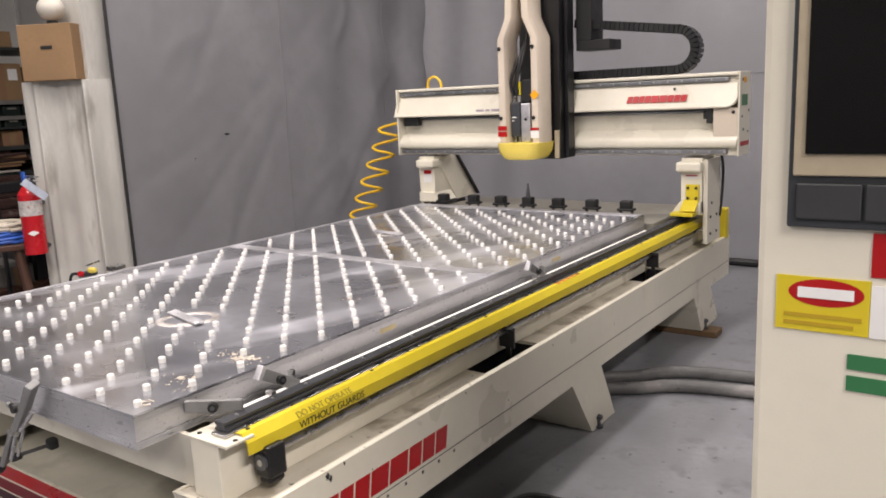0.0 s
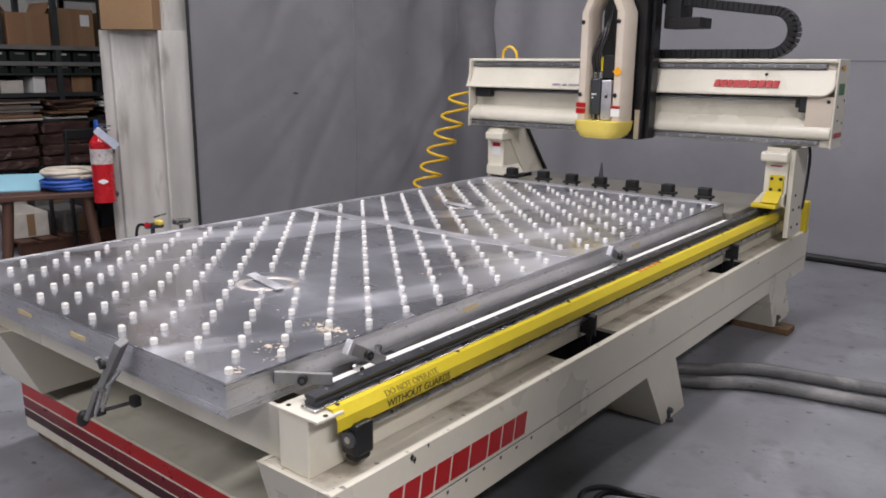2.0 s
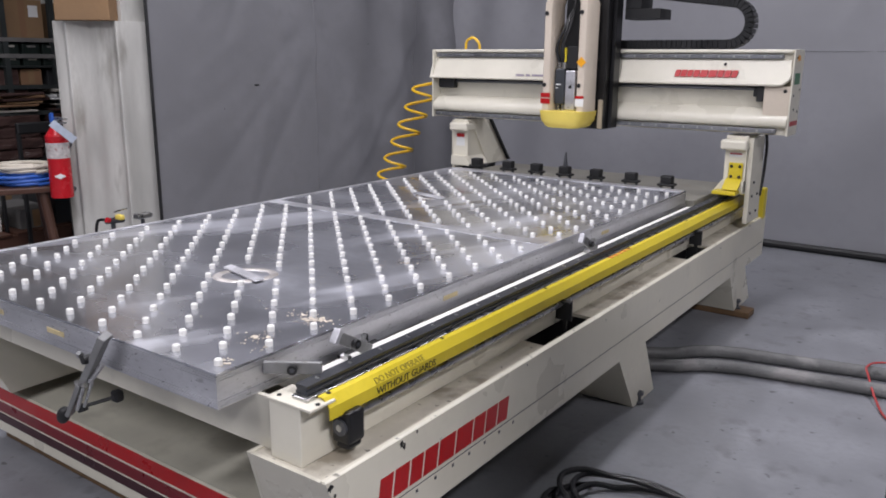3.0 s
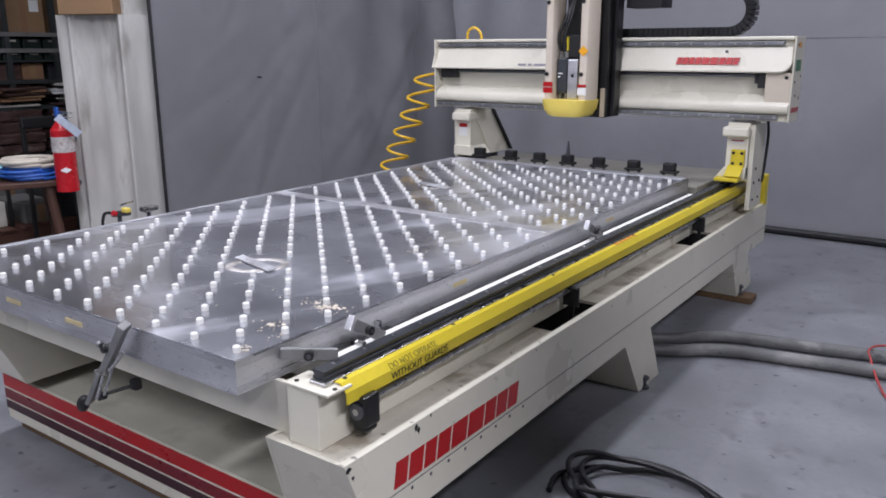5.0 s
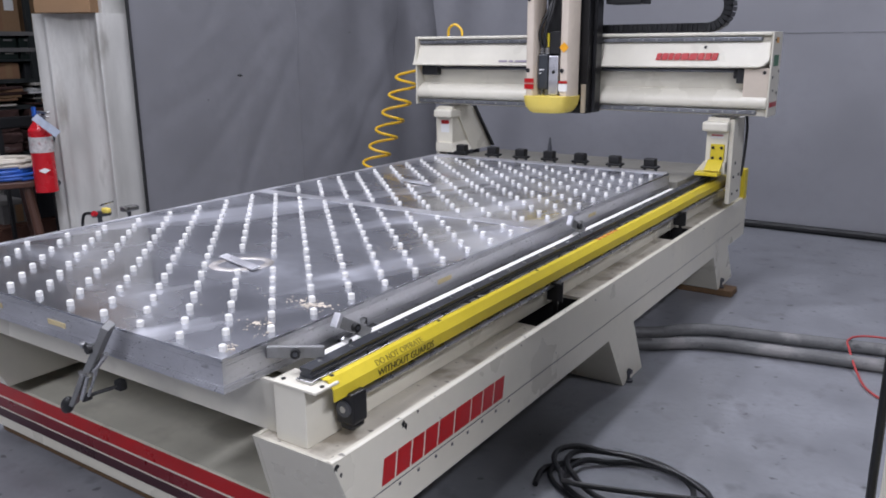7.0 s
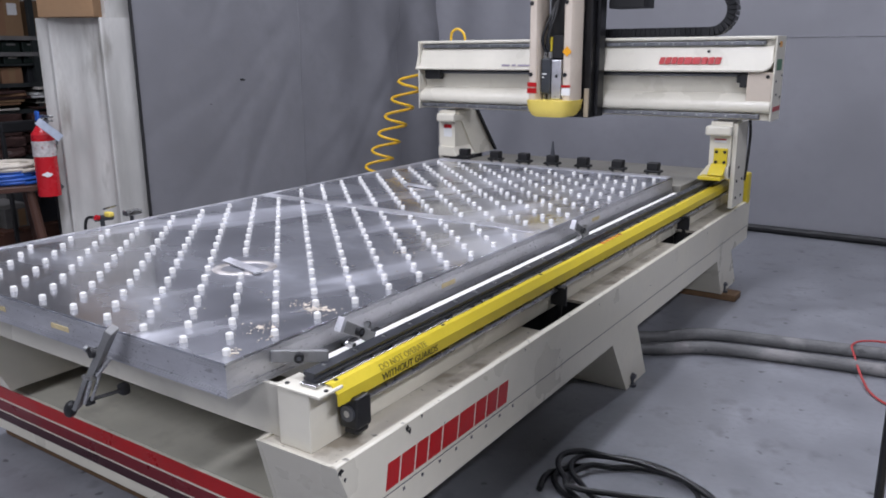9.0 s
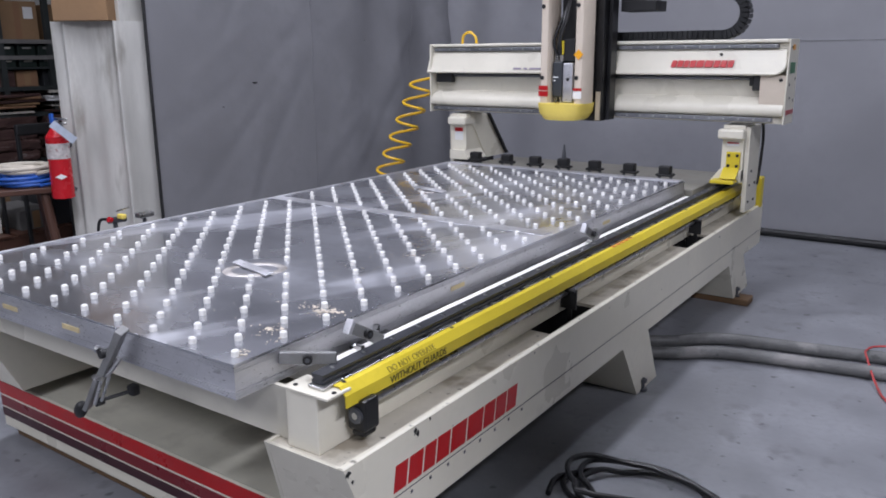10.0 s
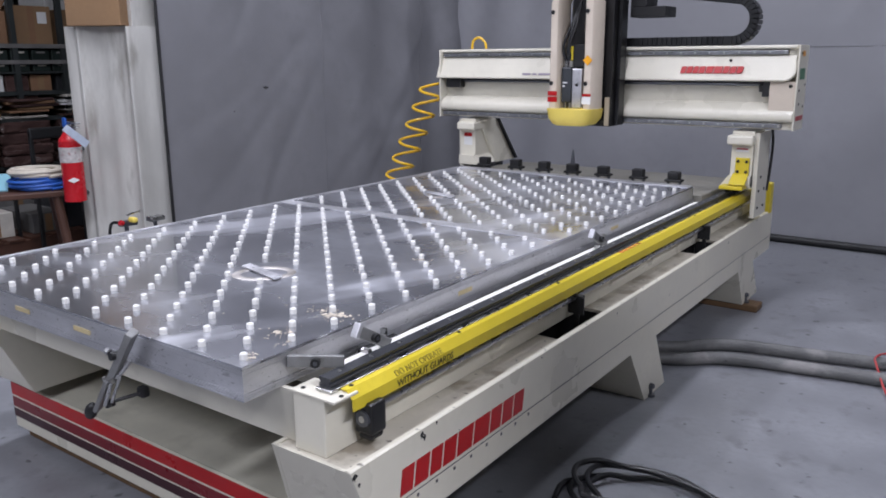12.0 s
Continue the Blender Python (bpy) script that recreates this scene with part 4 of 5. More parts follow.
br = part("chain_bracket", boxes((HX + 0.2, HX + 0.42, GY + 0.02, GY + 0.2, 1.72, 1.78), (HX + 0.2, HX + 0.30, GY + 0.02, GY + 0.2, 1.78, 2.05), bev=0.004), BLACK, chain)

# ---- yellow coiled air hose ----
pts, turns = [], 10
a0, a1 = Vector((-1.97, GY + 0.03, 1.34)), Vector((-2.56, GY - 0.06, 0.06))
for i in range(turns * 18 + 1):
    t = i / 18
    c = a0.lerp(a1, t / turns)
    pts.append((c.x + 0.098 * math.cos(6.283 * t), c.y + 0.075 * math.sin(6.283 * t), c.z))
pts.append((-2.42, GY - 0.1, 0.009))
tagged(part("coiled_hose", tube([(-1.89, GY + 0.1, 1.33)] + pts, 0.0105, 8), YELLOW_HOSE, None, smooth=True), "yellow coiled air hose hanging from the gantry end", "hose")
tagged(part("hose_loop", tube(spline([(-1.72, GY + 0.12, 1.53), (-1.71, GY + 0.12, 1.60), (-1.66, GY + 0.12, 1.625), (-1.61, GY + 0.12, 1.59), (-1.60, GY + 0.12, 1.53)]), 0.009, 8), YELLOW_HOSE, None, smooth=True), "yellow air hose loop on top of the gantry beam", "hose")

# ---- hoses and cables on the floor ----
def floor_hose(pts, label):
    """A ribbed hose with a smooth core."""
    line = spline(pts, 14)
    o = tagged(part("vacuum_hose", tube(line, 0.031, 14), HOSE, None, smooth=True), label, "hose")
    bm = bmesh.new()
    for p, q in zip(line[2::3], line[3::3]):
        d = (q - p).normalized()
        rod(p - d * 0.006, p + d * 0.006, 0.0322, 12, bm=bm)
    tagged(part("rib", bm, HOSE, o), "grey hose ribs", kind="stuff")


floor_hose([(-0.9, 2.35, 0.034), (-0.2, 2.42, 0.034), (0.19, 2.59, 0.034), (0.34, 2.74, 0.034), (0.5, 2.82, 0.034), (0.85, 2.89, 0.034), (1.12, 2.95, 0.034), (2.0, 3.1, 0.034), (2.8, 3.15, 0.034)], "dusty grey hose lying on the floor, farther from the cable coil")
floor_hose([(-0.9, 2.15, 0.034), (-0.2, 2.24, 0.034), (0.24, 2.43, 0.034), (0.4, 2.55, 0.034), (0.56, 2.62, 0.034), (0.89, 2.69, 0.034), (1.15, 2.73, 0.034), (2.0, 2.85, 0.034), (2.8, 2.9, 0.034)], "dusty grey hose lying on the floor, nearer the cable coil")


def cable_coil(cx, cy):
    rng = random.Random(11)
    pts = []
    for i in range(3 * 16 + 5):
        a = 6.283 * i / 16
        r = 0.20 + 0.03 * math.sin(1.7 * a) + rng.uniform(-0.006, 0.006)
        pts.append((cx + 1.25 * r * math.cos(a + 2.6), cy + 0.85 * r * math.sin(a + 2.6), 0.014 + 0.016 * (i // 16)))
    pts = [(0.35, 1.0, 0.014), (0.33, 1.12, 0.014)] + pts + [(1.0, 1.25, 0.02), (1.35, 1.35, 0.014), (1.8, 1.55, 0.014)]
    tagged(part("power_cable", tube(spline(pts, 3), 0.0102, 8), RUBBER, None, smooth=True), "black rubber cable coiled loosely on the floor", "cable")


cable_coil(0.64, 1.15)
tagged(part("red_cord", tube(spline([(1.6, 3.2, 0.012), (1.25, 3.03, 0.075), (1.12, 2.99, 0.075), (1.08, 2.90, 0.075), (1.10, 2.78, 0.075), (1.16, 2.62, 0.02), (1.23, 2.46, 0.009), (1.4, 2.3, 0.009)]), 0.0052, 8), mat("faded_red_cord", (0.40, 0.05, 0.05), 0.6), None, smooth=True), "thin red cord across the grey hoses", "cord")

# ---- column, extinguisher and box beside the curtain ----
col = empty("column", (-3.5, 1.95, 0), "steel building column wrapped in dirty white sheet metal", "column", kind="structure")
bm = bmesh.new()
c0, c1 = Vector((-3.70, 1.74)), Vector((-3.20, 2.07))
nrm = Vector((0.49, -0.87))
front_pts, n = [], 72
for i in range(n + 1):
    u = i / n
    rib = 0.035 * math.exp(-((u - 0.17) / 0.035) ** 2) + 0.040 * math.exp(-((u - 0.735) / 0.04) ** 2) + 0.008 * math.sin(11 * u) + 0.006 * math.sin(27 * u + 1) - 0.07 * max(0.0, (u - 0.80) / 0.2)
    p = c0.lerp(c1, u) + nrm * rib
    front_pts.append((p.x, p.y))
outline = front_pts + [(c1.x - 0.12, c1.y + 0.22), (c0.x - 0.12, c0.y + 0.22)]
part("sheet_wrap", prism(outline, "z", 0, 1.70, bm), SHEET, col)
part("column_core", boxes((-3.60, -3.30, 1.98, 2.28, 1.7005, 5.0)), SHEET, col)
rot = Matrix.Translation((-3.50, 1.86, 1.70)) @ Euler((0, 0, radians(29))).to_matrix().to_4x4()
bm = bmesh.new()
box(bm, -0.17, 0.2, -0.08, 0.10, 0.001, 0.36, bev=0.004, m=rot)
cb = thing("cardboard_box", bm, CARD, "plain brown cardboard box on the column wrap", "box")
bm = bmesh.new()
box(bm, -0.02, 0.06, -0.0822, -0.0806, 0.20, 0.222, m=rot)
part("hand_hole", bm, BLACK, cb)
globe = empty("round_container", (-3.47, 1.88, 2.061), "cream round plastic container on the cardboard box", "container")
part("base", rod((-3.47, 1.88, 2.0615), (-3.47, 1.88, 2.083), 0.035, 16), BLACK, globe)
bm = bmesh.new()
bmesh.ops.create_uvsphere(bm, u_segments=24, v_segments=14, radius=0.085, matrix=Matrix.Translation((-3.47, 1.88, 2.16)) @ Matrix.Diagonal((1, 1, 0.92, 1)))
part("bowl", bm, PAPER, globe, smooth=True)

ex, ey = -3.58, 1.62
ext = empty("fire_extinguisher", (ex, ey, 0.56), "red fire extinguisher with a white label, hung on the column", "fire extinguisher")
bm = rod((ex, ey, 0.57), (ex, ey, 0.97), 0.07, 24)
rod((ex, ey, 0.97), (ex, ey, 1.03), 0.07, 24, r2=0.03, bm=bm)
part("cylinder", bm, RED_ENAMEL, ext, smooth=True)
part("label_band", rod((ex, ey, 0.83), (ex, ey, 0.93), 0.0712, 24), mat("printed_label", (0.50, 0.47, 0.46), 0.5, vary=0.3, scale=40, stain=(0.25, 0.06, 0.06), stain_at=0.56, stain_scale=30), ext, smooth=True)
bm = prism([(-0.035, 0.715), (0.0, 0.697), (0.035, 0.715), (0.0, 0.733)], "y", -0.0735, -0.065)
bmesh.ops.transform(bm, matrix=Matrix.Translation((ex, ey, 0)) @ Euler((0, 0, radians(60))).to_matrix().to_4x4(), verts=bm.verts)
part("white_mark", bm, WHITE, ext)
part("valve", rod((ex, ey, 1.03), (ex, ey, 1.08), 0.022, 12), STEEL, ext)
part("handle", boxes((ex - 0.02, ex + 0.13, ey - 0.015, ey + 0.015, 1.08, 1.094), (ex - 0.02, ex + 0.12, ey - 0.015, ey + 0.015, 1.055, 1.066), bev=0.003), STEEL, ext)
part("inspection_tag", bar((ex + 0.075, ey - 0.065, 1.065), (ex + 0.125, ey + 0.05, 0.945), 0.05, 0.003), TAG, ext, "grey-blue paper inspection tag")
part("wall_bracket", rod((ex, ey, 0.9), (ex - 0.13, ey + 0.19, 0.9), 0.02, 8), STEEL_DARK, ext)
part("foot_bracket", rod((ex, ey, 0.6), (ex - 0.13, ey + 0.19, 0.6), 0.02, 8), STEEL_DARK, ext)
part("seal", boxes((ex - 0.01, ex + 0.02, ey - 0.03, ey - 0.016, 1.06, 1.12)), BLUE, ext)

# small valve with a yellow handle at the column foot
vx, vy = -3.06, 1.68
valve = empty("air_valve", (vx, vy, 0.45), "brass air valve with a yellow handle beside the column", "valve")
part("valve_body", rod((vx - 0.1, vy - 0.02, 0.45), (vx + 0.02, vy + 0.02, 0.47), 0.02, 12), STEEL_DARK, valve)
part("valve_handle", boxes((vx - 0.01, vx + 0.05, vy - 0.02, vy + 0.02, 0.472, 0.505), bev=0.010), YELLOW_SOFT, valve)
part("lever", rod((vx - 0.03, vy - 0.01, 0.515), (vx + 0.06, vy + 0.03, 0.545), 0.006, 8), STEEL, valve)
pipe_fitting = empty("pipe_fitting", (vx + 0.02, vy + 0.16, 0.0), "grey steel pipe with a fitting beside the column", "pipe")
part("pipe", rod((vx + 0.02, vy + 0.16, 0.0), (vx + 0.02, vy + 0.16, 0.455), 0.012, 10), STEEL_DARK, pipe_fitting)
part("fitting", boxes((vx - 0.01, vx + 0.05, vy + 0.11, vy + 0.22, 0.4555, 0.49), bev=0.008), STEEL, pipe_fitting)
part("valve_knob", rod((vx - 0.05, vy - 0.03, 0.46), (vx - 0.05, vy - 0.05, 0.47), 0.018, 10), RED_ENAMEL, valve)
part("valve_hose", tube(spline([(vx - 0.09, vy - 0.02, 0.46), (vx - 0.17, vy - 0.04, 0.44), (vx - 0.2, vy - 0.04, 0.3), (vx - 0.2, vy - 0.04, 0.012)]), 0.01, 8), RUBBER, valve)
part("valve_pipe", rod((vx - 0.06, vy, 0.0), (vx - 0.06, vy, 0.45), 0.014, 10), STEEL_DARK, valve)

# ---- work table with coiled cord ----
tx, ty, tz = -3.98, 1.42, 0.63
stool = empty("wooden_stool", (tx, ty, 0), "dark wooden work stool with splayed legs", "stool")
bm = bmesh.new()
box(bm, -0.30, 0.30, -0.20, 0.36, tz - 0.04, tz, bev=0.008, m=Matrix.Translation((tx, ty, 0)) @ Euler((0, 0, radians(66))).to_matrix().to_4x4())
part("seat", bm, WOOD_DARK, stool)
for a, b in ((-0.24, -0.14), (0.24, -0.14), (-0.24, 0.28), (0.24, 0.28)):
    m = Euler((0, 0, radians(66))).to_matrix()
    p, q = m @ Vector((a, b, tz - 0.04)), m @ Vector((a * 1.25, b * 1.35, 0.0))
    part("leg", rod((tx + q.x, ty + q.y, 0), (tx + p.x, ty + p.y, tz - 0.04), 0.032, 10), WOOD_DARK, stool)


def coil(name, cx, cy, z, r, tr, turns, material, label):
    rng = random.Random(7)
    pts = []
    for i in range(turns * 20 + 1):
        a = 6.283 * i / 20
        rr = r + 0.022 * math.sin(0.37 * a + 1) + 0.014 * math.sin(2.3 * a) + rng.uniform(-0.006, 0.006)
        pts.append((cx + rr * math.cos(a), cy + rr * math.sin(a), z + tr + 1.3 * tr * (i / 20) * 0.6))
    tagged(part(name, tube(pts, tr, 8), material, None, smooth=True), label, "cord")


coil("blue_cord", tx + 0.07, ty + 0.13, tz, 0.15, 0.012, 6, BLUE, "blue cord coiled on the stool")
coil("cream_rope", tx + 0.06, ty + 0.13, tz + 0.08, 0.14, 0.014, 4, ROPE, "cream rope coiled on top of blue cord")
bm = bmesh.new()
box(bm, -0.15, 0.15, -0.18, 0.16, 0.0005, 0.010, m=Matrix.Translation((tx - 0.21, ty - 0.09, tz + 0.038)) @ Euler((radians(12), 0, radians(58))).to_matrix().to_4x4())
thing("paper_sheet", bm, PAPER_BLUE, "pale blue sheet lying tilted on the stool", "paper")

# ---- shelves far behind ----
SX = -6.3
rack = empty("storage_rack", (SX, 2.4, 0), "dark steel storage rack crowded with stock", "shelf")
for py, ph in ((0.4, 1.66), (1.45, 1.66), (2.70, 2.17), (3.17, 2.17), (4.6, 1.66)):
    for px in (SX, SX - 0.8):
        part("upright", boxes((px - 0.025, px + 0.025, py - 0.025, py + 0.025, 0, ph)), SHELF, rack)
part("shelf_board", boxes((SX - 0.8, SX + 0.03, 2.66, 3.7, 2.125, 2.15)), SHELF, rack)
for z in (0.5, 0.95, 1.2, 1.49, 1.64):
    part("shelf_board", boxes((SX - 0.8, SX + 0.02, 0.3, 4.7, z - 0.025, z)), SHELF, rack)
    part("shelf_lip", boxes((SX + 0.0205, SX + 0.026, 0.3, 4.7, z - 0.035, z + 0.004)), LIP if z in (1.49, 1.64) else SHELF, rack)
part("back_panel", boxes((SX - 0.83, SX - 0.81, 0.3, 4.7, 0.0, 1.95)), SHELF, rack)
rng = random.Random(21)


def carton(x, y, z, w, d, h, material, label, category="box", turn=0.0):
    m = Matrix.Translation((x, y, z + 0.0005)) @ Euler((0, 0, radians(turn))).to_matrix().to_4x4()
    bm = bmesh.new()
    box(bm, -d / 2, d / 2, -w / 2, w / 2, 0, h, bev=0.006, m=m)
    o = thing("carton" if category == "box" else category.replace(" ", "_"), bm, material, label, category)
    if category == "box":
        bm = bmesh.new()
        box(bm, d / 2 + 0.0004, d / 2 + 0.0012, -0.03, 0.03, 0.0 + 0.01, h - 0.01, m=m)
        part("tape", bm, CARD_B if material is CARD else CARD, o)
        if w > 0.38 and material is CARD:
            bm = bmesh.new()
            box(bm, d / 2 + 0.0016, d / 2 + 0.0022, 0.06, 0.15, h * 0.55, h * 0.85, m=m)
            part("paper_label", bm, WHITE, o)
    return o


for y, w, h, mm, lb in ((0.85, 0.50, 0.40, GREY_TUB, "dark plastic tub on the rack"), (1.42, 0.48, 0.30, GREY_TUB, "dark plastic tub on the rack"), (1.98, 0.52, 0.31, GREY_TUB, "dark plastic tub on the rack"),
                        (2.48, 0.40, 0.30, CARD_B, "brown cardboard carton on the rack"), (2.93, 0.39, 0.36, CARD, "brown cardboard carton with a white label"), (3.42, 0.42, 0.34, CARD, "brown cardboard carton on the rack")):
    carton(SX - 0.3, y, 1.64, w, 0.5, h, mm, lb, "tub" if mm is GREY_TUB else "box", turn=rng.uniform(-4, 4))
open_carton = [o for o in scene.objects if o.name.startswith("carton") and abs(o.data.vertices[0].co.y - 2.48) < 0.25][0]
for fy, tilt in ((2.30, 35), (2.66, -28)):
    bm = bmesh.new()
    box(bm, -0.2, 0.2, -0.004, 0.004, 0, 0.12, m=Matrix.Translation((SX - 0.3, fy, 1.9406)) @ Euler((radians(tilt), 0, 0)).to_matrix().to_4x4())
    part("flap", bm, CARD_B, open_carton)
carton(SX - 0.2, 2.86, 2.15, 0.36, 0.4, 0.15, CARD, "small open carton on the topmost shelf")
carton(-5.85, 2.12, 0.0, 0.34, 0.3, 0.15, LIP, "grey plastic bin on the floor by the rack", "bin", 4)
carton(-5.75, 2.75, 0.0, 0.42, 0.4, 0.5, GREY_TUB, "black plastic bin on the floor by the rack", "bin", -3)
carton(-5.8, 1.62, 0.0, 0.4, 0.35, 0.3, WRAP, "dark wrapped load on the floor by the rack", "wrapped load", 5)
for ly, lh, ld in ((1.46, 1.27, 0.5), (1.535, 1.12, 0.42)):
    thing("leaning_panel", boxes((-5.14 - ld, -5.14, ly - 0.018, ly + 0.018, 0, lh), bev=0.004), STRIP_METAL, "grey metal panel standing on edge beside the cabinet", "panel", "metal panels")
def parts_bin(y, z, h):
    """A small open-fronted bin with a pale label strip."""
    o = carton(SX - 0.16, y, z, 0.172, 0.3, h, BIN_GREEN, "small dark green parts bin with a pale label strip", "parts bin", rng.uniform(-1.5, 1.5))
    part("label_strip", boxes((SX - 0.0045, SX - 0.0025, y - 0.042, y + 0.042, z + h * 0.66, z + h * 0.83)), LIP if rng.random() < 0.4 else PAPER, o)
    tagged(o, group="parts bins")


for i in range(14):
    parts_bin(0.75 + 0.2 * i, 1.49, 0.10)
    parts_bin(0.75 + 0.2 * i, 1.385, 0.075)
part("shelf_board", boxes((SX - 0.8, SX + 0.02, 0.3, 4.7, 1.368, 1.3845)), SHELF, rack)
items = ((1.15, 0.22, 0.18, CARD_B, "box"), (1.42, 0.20, 0.15, YELLOW, "tub"), (1.64, 0.16, 0.2, GREY_TUB, "tub"), (1.84, 0.2, 0.14, CARD, "box"), (2.05, 0.16, 0.2, GREY_TUB, "tub"), (2.28, 0.2, 0.12, PAPER, "parts tray"),
         (2.50, 0.12, 0.20, WHITE, "jug"), (2.70, 0.22, 0.17, WRAP, "tub"), (2.95, 0.2, 0.2, CARD_B, "box"), (3.2, 0.22, 0.16, GREY_TUB, "tub"))
for y, w, h, mm, ct in items:
    carton(SX - 0.15 + rng.uniform(-0.05, 0.05), y, 1.2, w, 0.28, min(h, 0.155), mm, {YELLOW: "yellow tub on the rack", GREY_TUB: "dark tub on the rack", CARD_B: "brown carton on the rack", CARD: "pale brown carton on the rack", PAPER: "pale tray on the rack",
           WHITE: "white plastic jug on the rack", WRAP: "dark brown tub on the rack"}[mm], ct, rng.uniform(-8, 8))
for y in (1.15, 1.72, 2.22, 2.74, 3.3):
    for k in range(8):
        carton(SX - 0.27 + rng.uniform(-0.05, 0.1), y + rng.uniform(-0.06, 0.06), 0.95 + 0.0265 * k, rng.uniform(0.34, 0.5), 0.6, rng.choice((0.012, 0.02, 0.0255)), rng.choice((PAPER, CARD, CARD_B, WHITE, LIP, WRAP, PAPER)), "flat sheet stock stacked loosely on the rack", "sheet stock", rng.uniform(-9, 9))


def wrapped_load(y, z, tiers):
    """Brown bundles stacked in tiers, each wrapped in creased glossy film."""
    o = empty("wrapped_load", (SX - 0.22, y, z), "brown bundles stacked and wrapped in glossy creased film", "wrapped load", "wrapped loads")
    for k in range(tiers):
        bm = bmesh.new()
        m = Matrix.Translation((SX - 0.22 + rng.uniform(-0.02, 0.02), y + rng.uniform(-0.02, 0.02), z + 0.0005 + 0.106 * k)) @ Euler((0, 0, radians(rng.uniform(-3, 3)))).to_matrix().to_4x4()
        box(bm, -0.3, 0.3, -0.24, 0.24, 0, 0.104, bev=0.022, m=m)
        bmesh.ops.subdivide_edges(bm, edges=[e for e in bm.edges if e.calc_length() > 0.2], cuts=6, use_grid_fill=True)
        for v in bm.verts:
            if v.co.z > z + 0.004:
                v.co += Vector((rng.uniform(-1, 1), rng.uniform(-1, 1), rng.uniform(-1, 0.2))) * 0.009
        part("package", bm, WRAP, o)


for y in (1.05, 1.62, 2.16, 2.70, 3.24):
    wrapped_load(y, 0.5, 4)
for y, hh, mm, lb in ((1.0, 0.30, CARD_B, "dark brown carton under the lowest shelf"), (1.5, 0.22, WHITE, "white carton under the lowest shelf"), (2.02, 0.30, PAPER, "pale carton under the lowest shelf"),
                      (2.52, 0.26, LIP, "grey carton under the lowest shelf"), (3.05, 0.34, GREY_TUB, "black tub under the lowest shelf")):
    carton(SX - 0.2, y, 0.0, 0.44, 0.6, hh, mm, lb, "box" if mm is not GREY_TUB else "tub", rng.uniform(-6, 6))

# black tubular chair frame between the stool and the rack
chair = empty("metal_chair", (-4.6, 2.0, 0), "black steel chair seen from behind, beside the column", "chair")
CHX, CHY, CHW = -4.6, 1.885, 0.36
for qx, top in ((CHX, 0.96), (CHX - 0.36, 0.46)):
    for qy in (CHY, CHY + CHW):
        part("leg", boxes((qx - 0.014, qx + 0.014, qy - 0.014, qy + 0.014, 0, top), bev=0.004), BLACK, chair)
part("seat", boxes((CHX - 0.38, CHX + 0.02, CHY - 0.02, CHY + CHW + 0.02, 0.4605, 0.50), bev=0.012), BLACK, chair)
part("backrest", boxes((CHX - 0.02, CHX + 0.02, CHY - 0.014, CHY + CHW + 0.014, 0.90, 0.985), bev=0.012), BLACK, chair)
part("back_rail", boxes((CHX - 0.010, CHX + 0.010, CHY + 0.0145, CHY + CHW - 0.0145, 0.66, 0.69), bev=0.004), BLACK, chair)

# pallet with pale cartons in front of the rack
pallet = empty("pallet", (-5.2, 2.05, 0), "dark weathered timber pallet on the floor", "pallet")
for k in range(6):
    part("board", boxes((-5.62, -4.82, 1.56 + 0.17 * k, 1.69 + 0.17 * k, 0.085, 0.105), bev=0.003), WOOD_DARK, pallet)
for px in (-5.6, -5.24, -4.9):
    part("bearer", boxes((px, px + 0.07, 1.56, 2.54, 0, 0.0848)), WOOD_DARK, pallet)
for px, py, hh, mm, lb in ((-5.25, 1.74, 0.20, PAPER, "pale carton standing on the pallet"), (-5.2, 2.12, 0.16, LIP, "grey carton on the pallet"), (-5.2, 2.42, 0.30, GREY_TUB, "black tub on the pallet")):
    carton(px, py, 0.105, 0.27, 0.55, hh, mm, lb, "tub" if mm is GREY_TUB else "box", rng.uniform(-5, 5))

# dark blue cabinet with a bright metal corner
cabn = empty("tool_cabinet", (-5.55, 0.85, 0), "dark blue steel tool cabinet on castors", "cabinet")
part("body", boxes((-5.95, -5.15, 0.2, 1.36, 0.12, 1.42), bev=0.01), NAVY, cabn)
part("top_panel", boxes((-5.55, -5.145, 1.3605, 1.375, 1.255, 1.40), bev=0.003), mat("pale_blue_panel", (0.13, 0.18, 0.21), 0.4), cabn, "pale blue top panel")
part("corner_strip", boxes((-5.20, -5.14, 1.365, 1.42, 0.10, 1.25), bev=0.004), STRIP_METAL, cabn)
for q in (0.3, 1.26):
    part("castor", rod((-5.22, q - 0.02, 0.06), (-5.22, q + 0.02, 0.06), 0.06, 16), BLACK, cabn)
    part("castor", rod((-5.85, q - 0.02, 0.06), (-5.85, q + 0.02, 0.06), 0.06, 16), BLACK, cabn)

# ---- control cabinet near the start of the walk ----
KX, KY = 1.391, 0.122
ctl = empty("control_cabinet", (KX + 0.3, KY + 0.27, 0), "cream control cabinet with a dark screen and warning labels", "cabinet")
part("body", boxes((KX, KX + 0.68, KY + 0.010, KY + 0.58, 0, 1.98), bev=0.010), CREAM, ctl)
scr = part("screen_frame", boxes((KX + 0.0391, KX + 0.6440, KY + 0.001, KY + 0.0098, 1.2725, 1.7348), bev=0.003), CHARCOAL, ctl)
part("bezel", boxes((KX + 0.0460, KX + 0.6268, KY - 0.004, KY + 0.0008, 1.3438, 1.7233), bev=0.002), TAN, scr, "tan screen bezel")
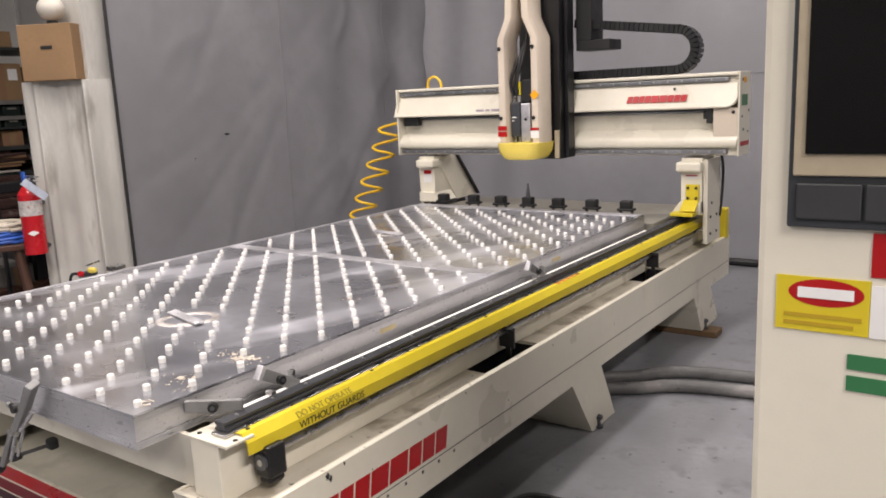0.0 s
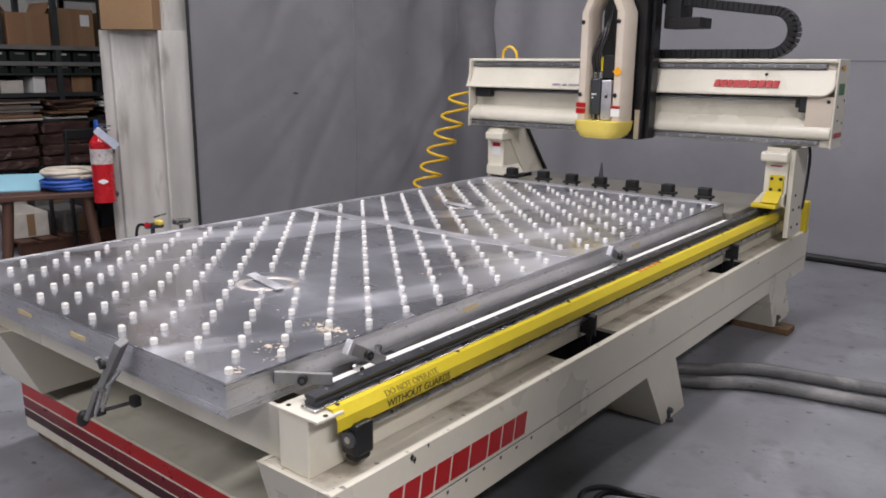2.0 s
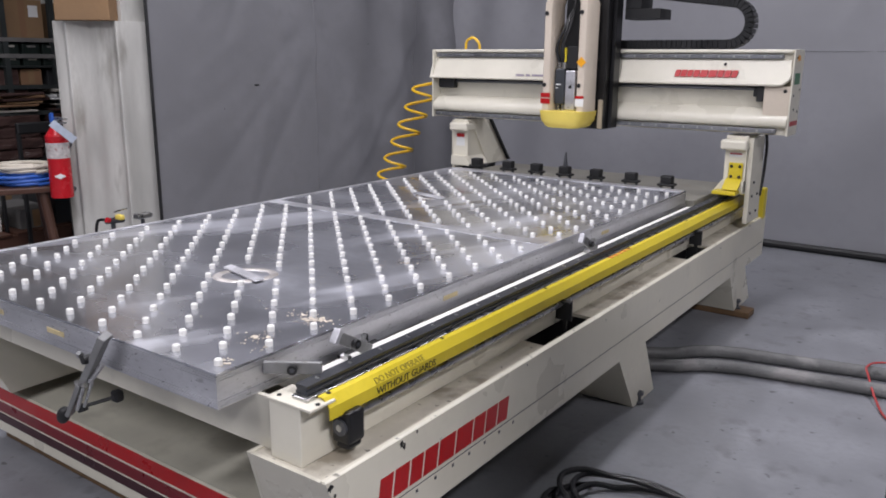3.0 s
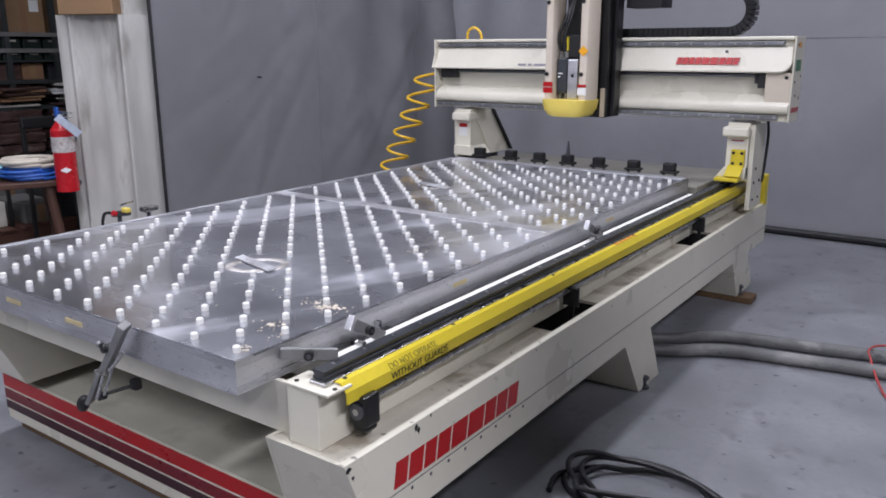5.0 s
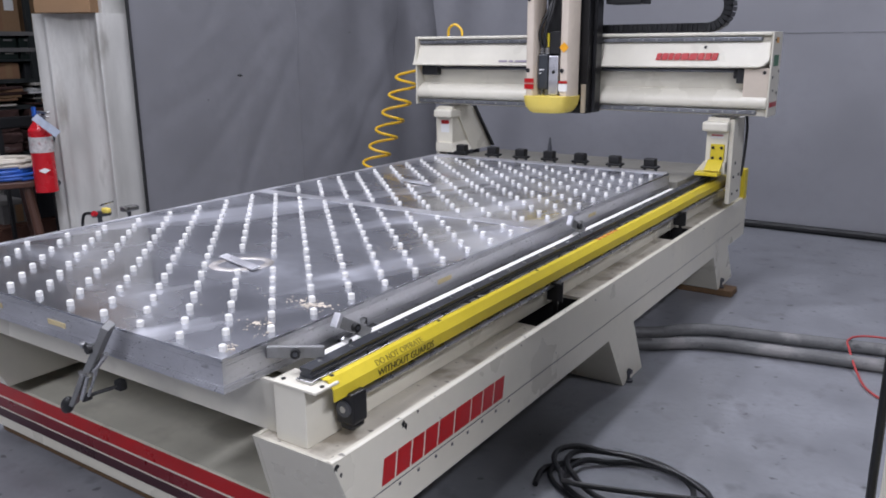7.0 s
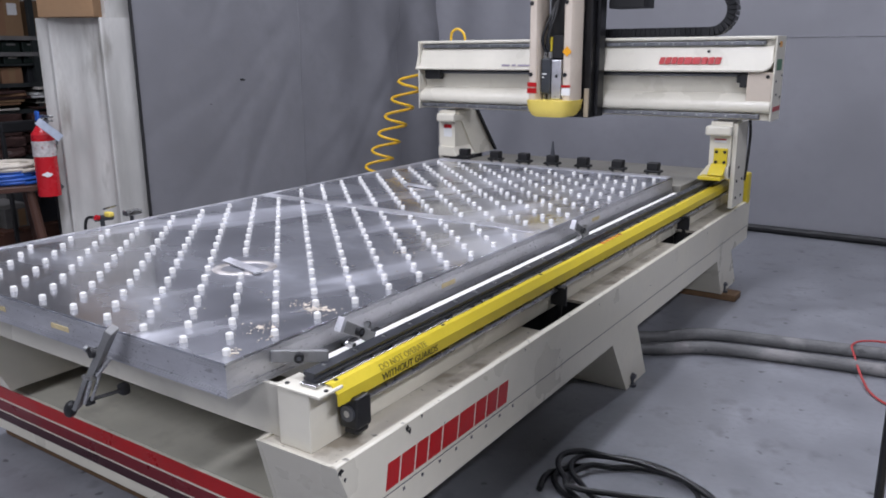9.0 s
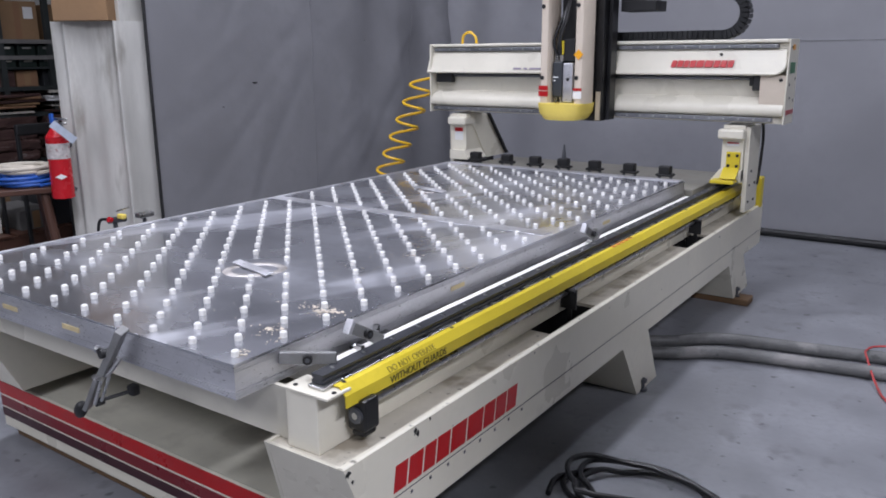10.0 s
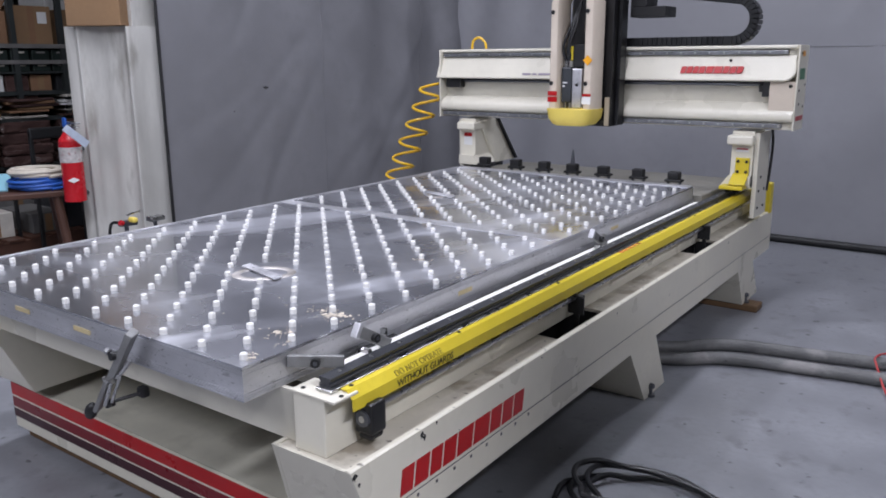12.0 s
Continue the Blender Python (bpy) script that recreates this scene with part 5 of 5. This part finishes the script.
part("screen", boxes((KX + 0.0609, KX + 0.6095, KY - 0.007, KY - 0.0042, 1.3737, 1.7061)), SCREEN, scr, "dark glass screen")
for kx in (0.05, 0.135, 0.22):
    part("key_panel", boxes((KX + kx, KX + kx + 0.082, KY - 0.003, KY + 0.0008, 1.2840, 1.3346), bev=0.003), GREY_TUB, scr)
lab = part("warning_label", boxes((KX + 0.0276, KX + 0.1472, KY + 0.0082, KY + 0.0098, 1.1242, 1.2024)), YELLOW, ctl, "yellow warning label with a red oval")
bm = bmesh.new()
bm.faces.new([bm.verts.new((KX + 0.0920 + 0.048 * math.cos(a), KY + 0.0078, 1.1805 + 0.0195 * math.sin(a))) for a in (2 * math.pi * k / 30 for k in range(30))])
part("oval", bm, RED, lab)
part("oval_bar", boxes((KX + 0.0563, KX + 0.1276, KY + 0.0068, KY + 0.0076, 1.1724, 1.1874)), WHITE, lab)
part("label_bar", boxes((KX + 0.0391, KX + 0.1380, KY + 0.0074, KY + 0.008, 1.1437, 1.1495), (KX + 0.0391, KX + 0.1288, KY + 0.0074, KY + 0.008, 1.1322, 1.1380)), mat("ochre_print", (0.45, 0.30, 0.02), 0.5), lab)
part("white_label", boxes((KX + 0.1478, KX + 0.2300, KY + 0.0082, KY + 0.0098, 1.1242, 1.1966)), WHITE, ctl)
part("red_label", boxes((KX + 0.1460, KX + 0.2300, KY + 0.0082, KY + 0.0098, 1.2081, 1.2679)), RED, ctl)
part("green_label", boxes((KX + 0.1230, KX + 0.2300, KY + 0.0082, KY + 0.0098, 1.0758, 1.0977)), GREEN, ctl)
part("green_label", boxes((KX + 0.1230, KX + 0.2300, KY + 0.0082, KY + 0.0098, 1.0448, 1.0667)), GREEN, ctl)
part("side_cable", tube(spline([(KX - 0.012, KY + 0.46, 1.1), (KX - 0.028, KY + 0.45, 0.95), (KX - 0.03, KY + 0.45, 0.6), (KX - 0.026, KY + 0.455, 0.2), (KX - 0.03, KY + 0.48, 0.012), (KX - 0.02, KY + 0.7, 0.012)]), 0.0095, 8), RUBBER, ctl, "black rubber cable down the cabinet side")
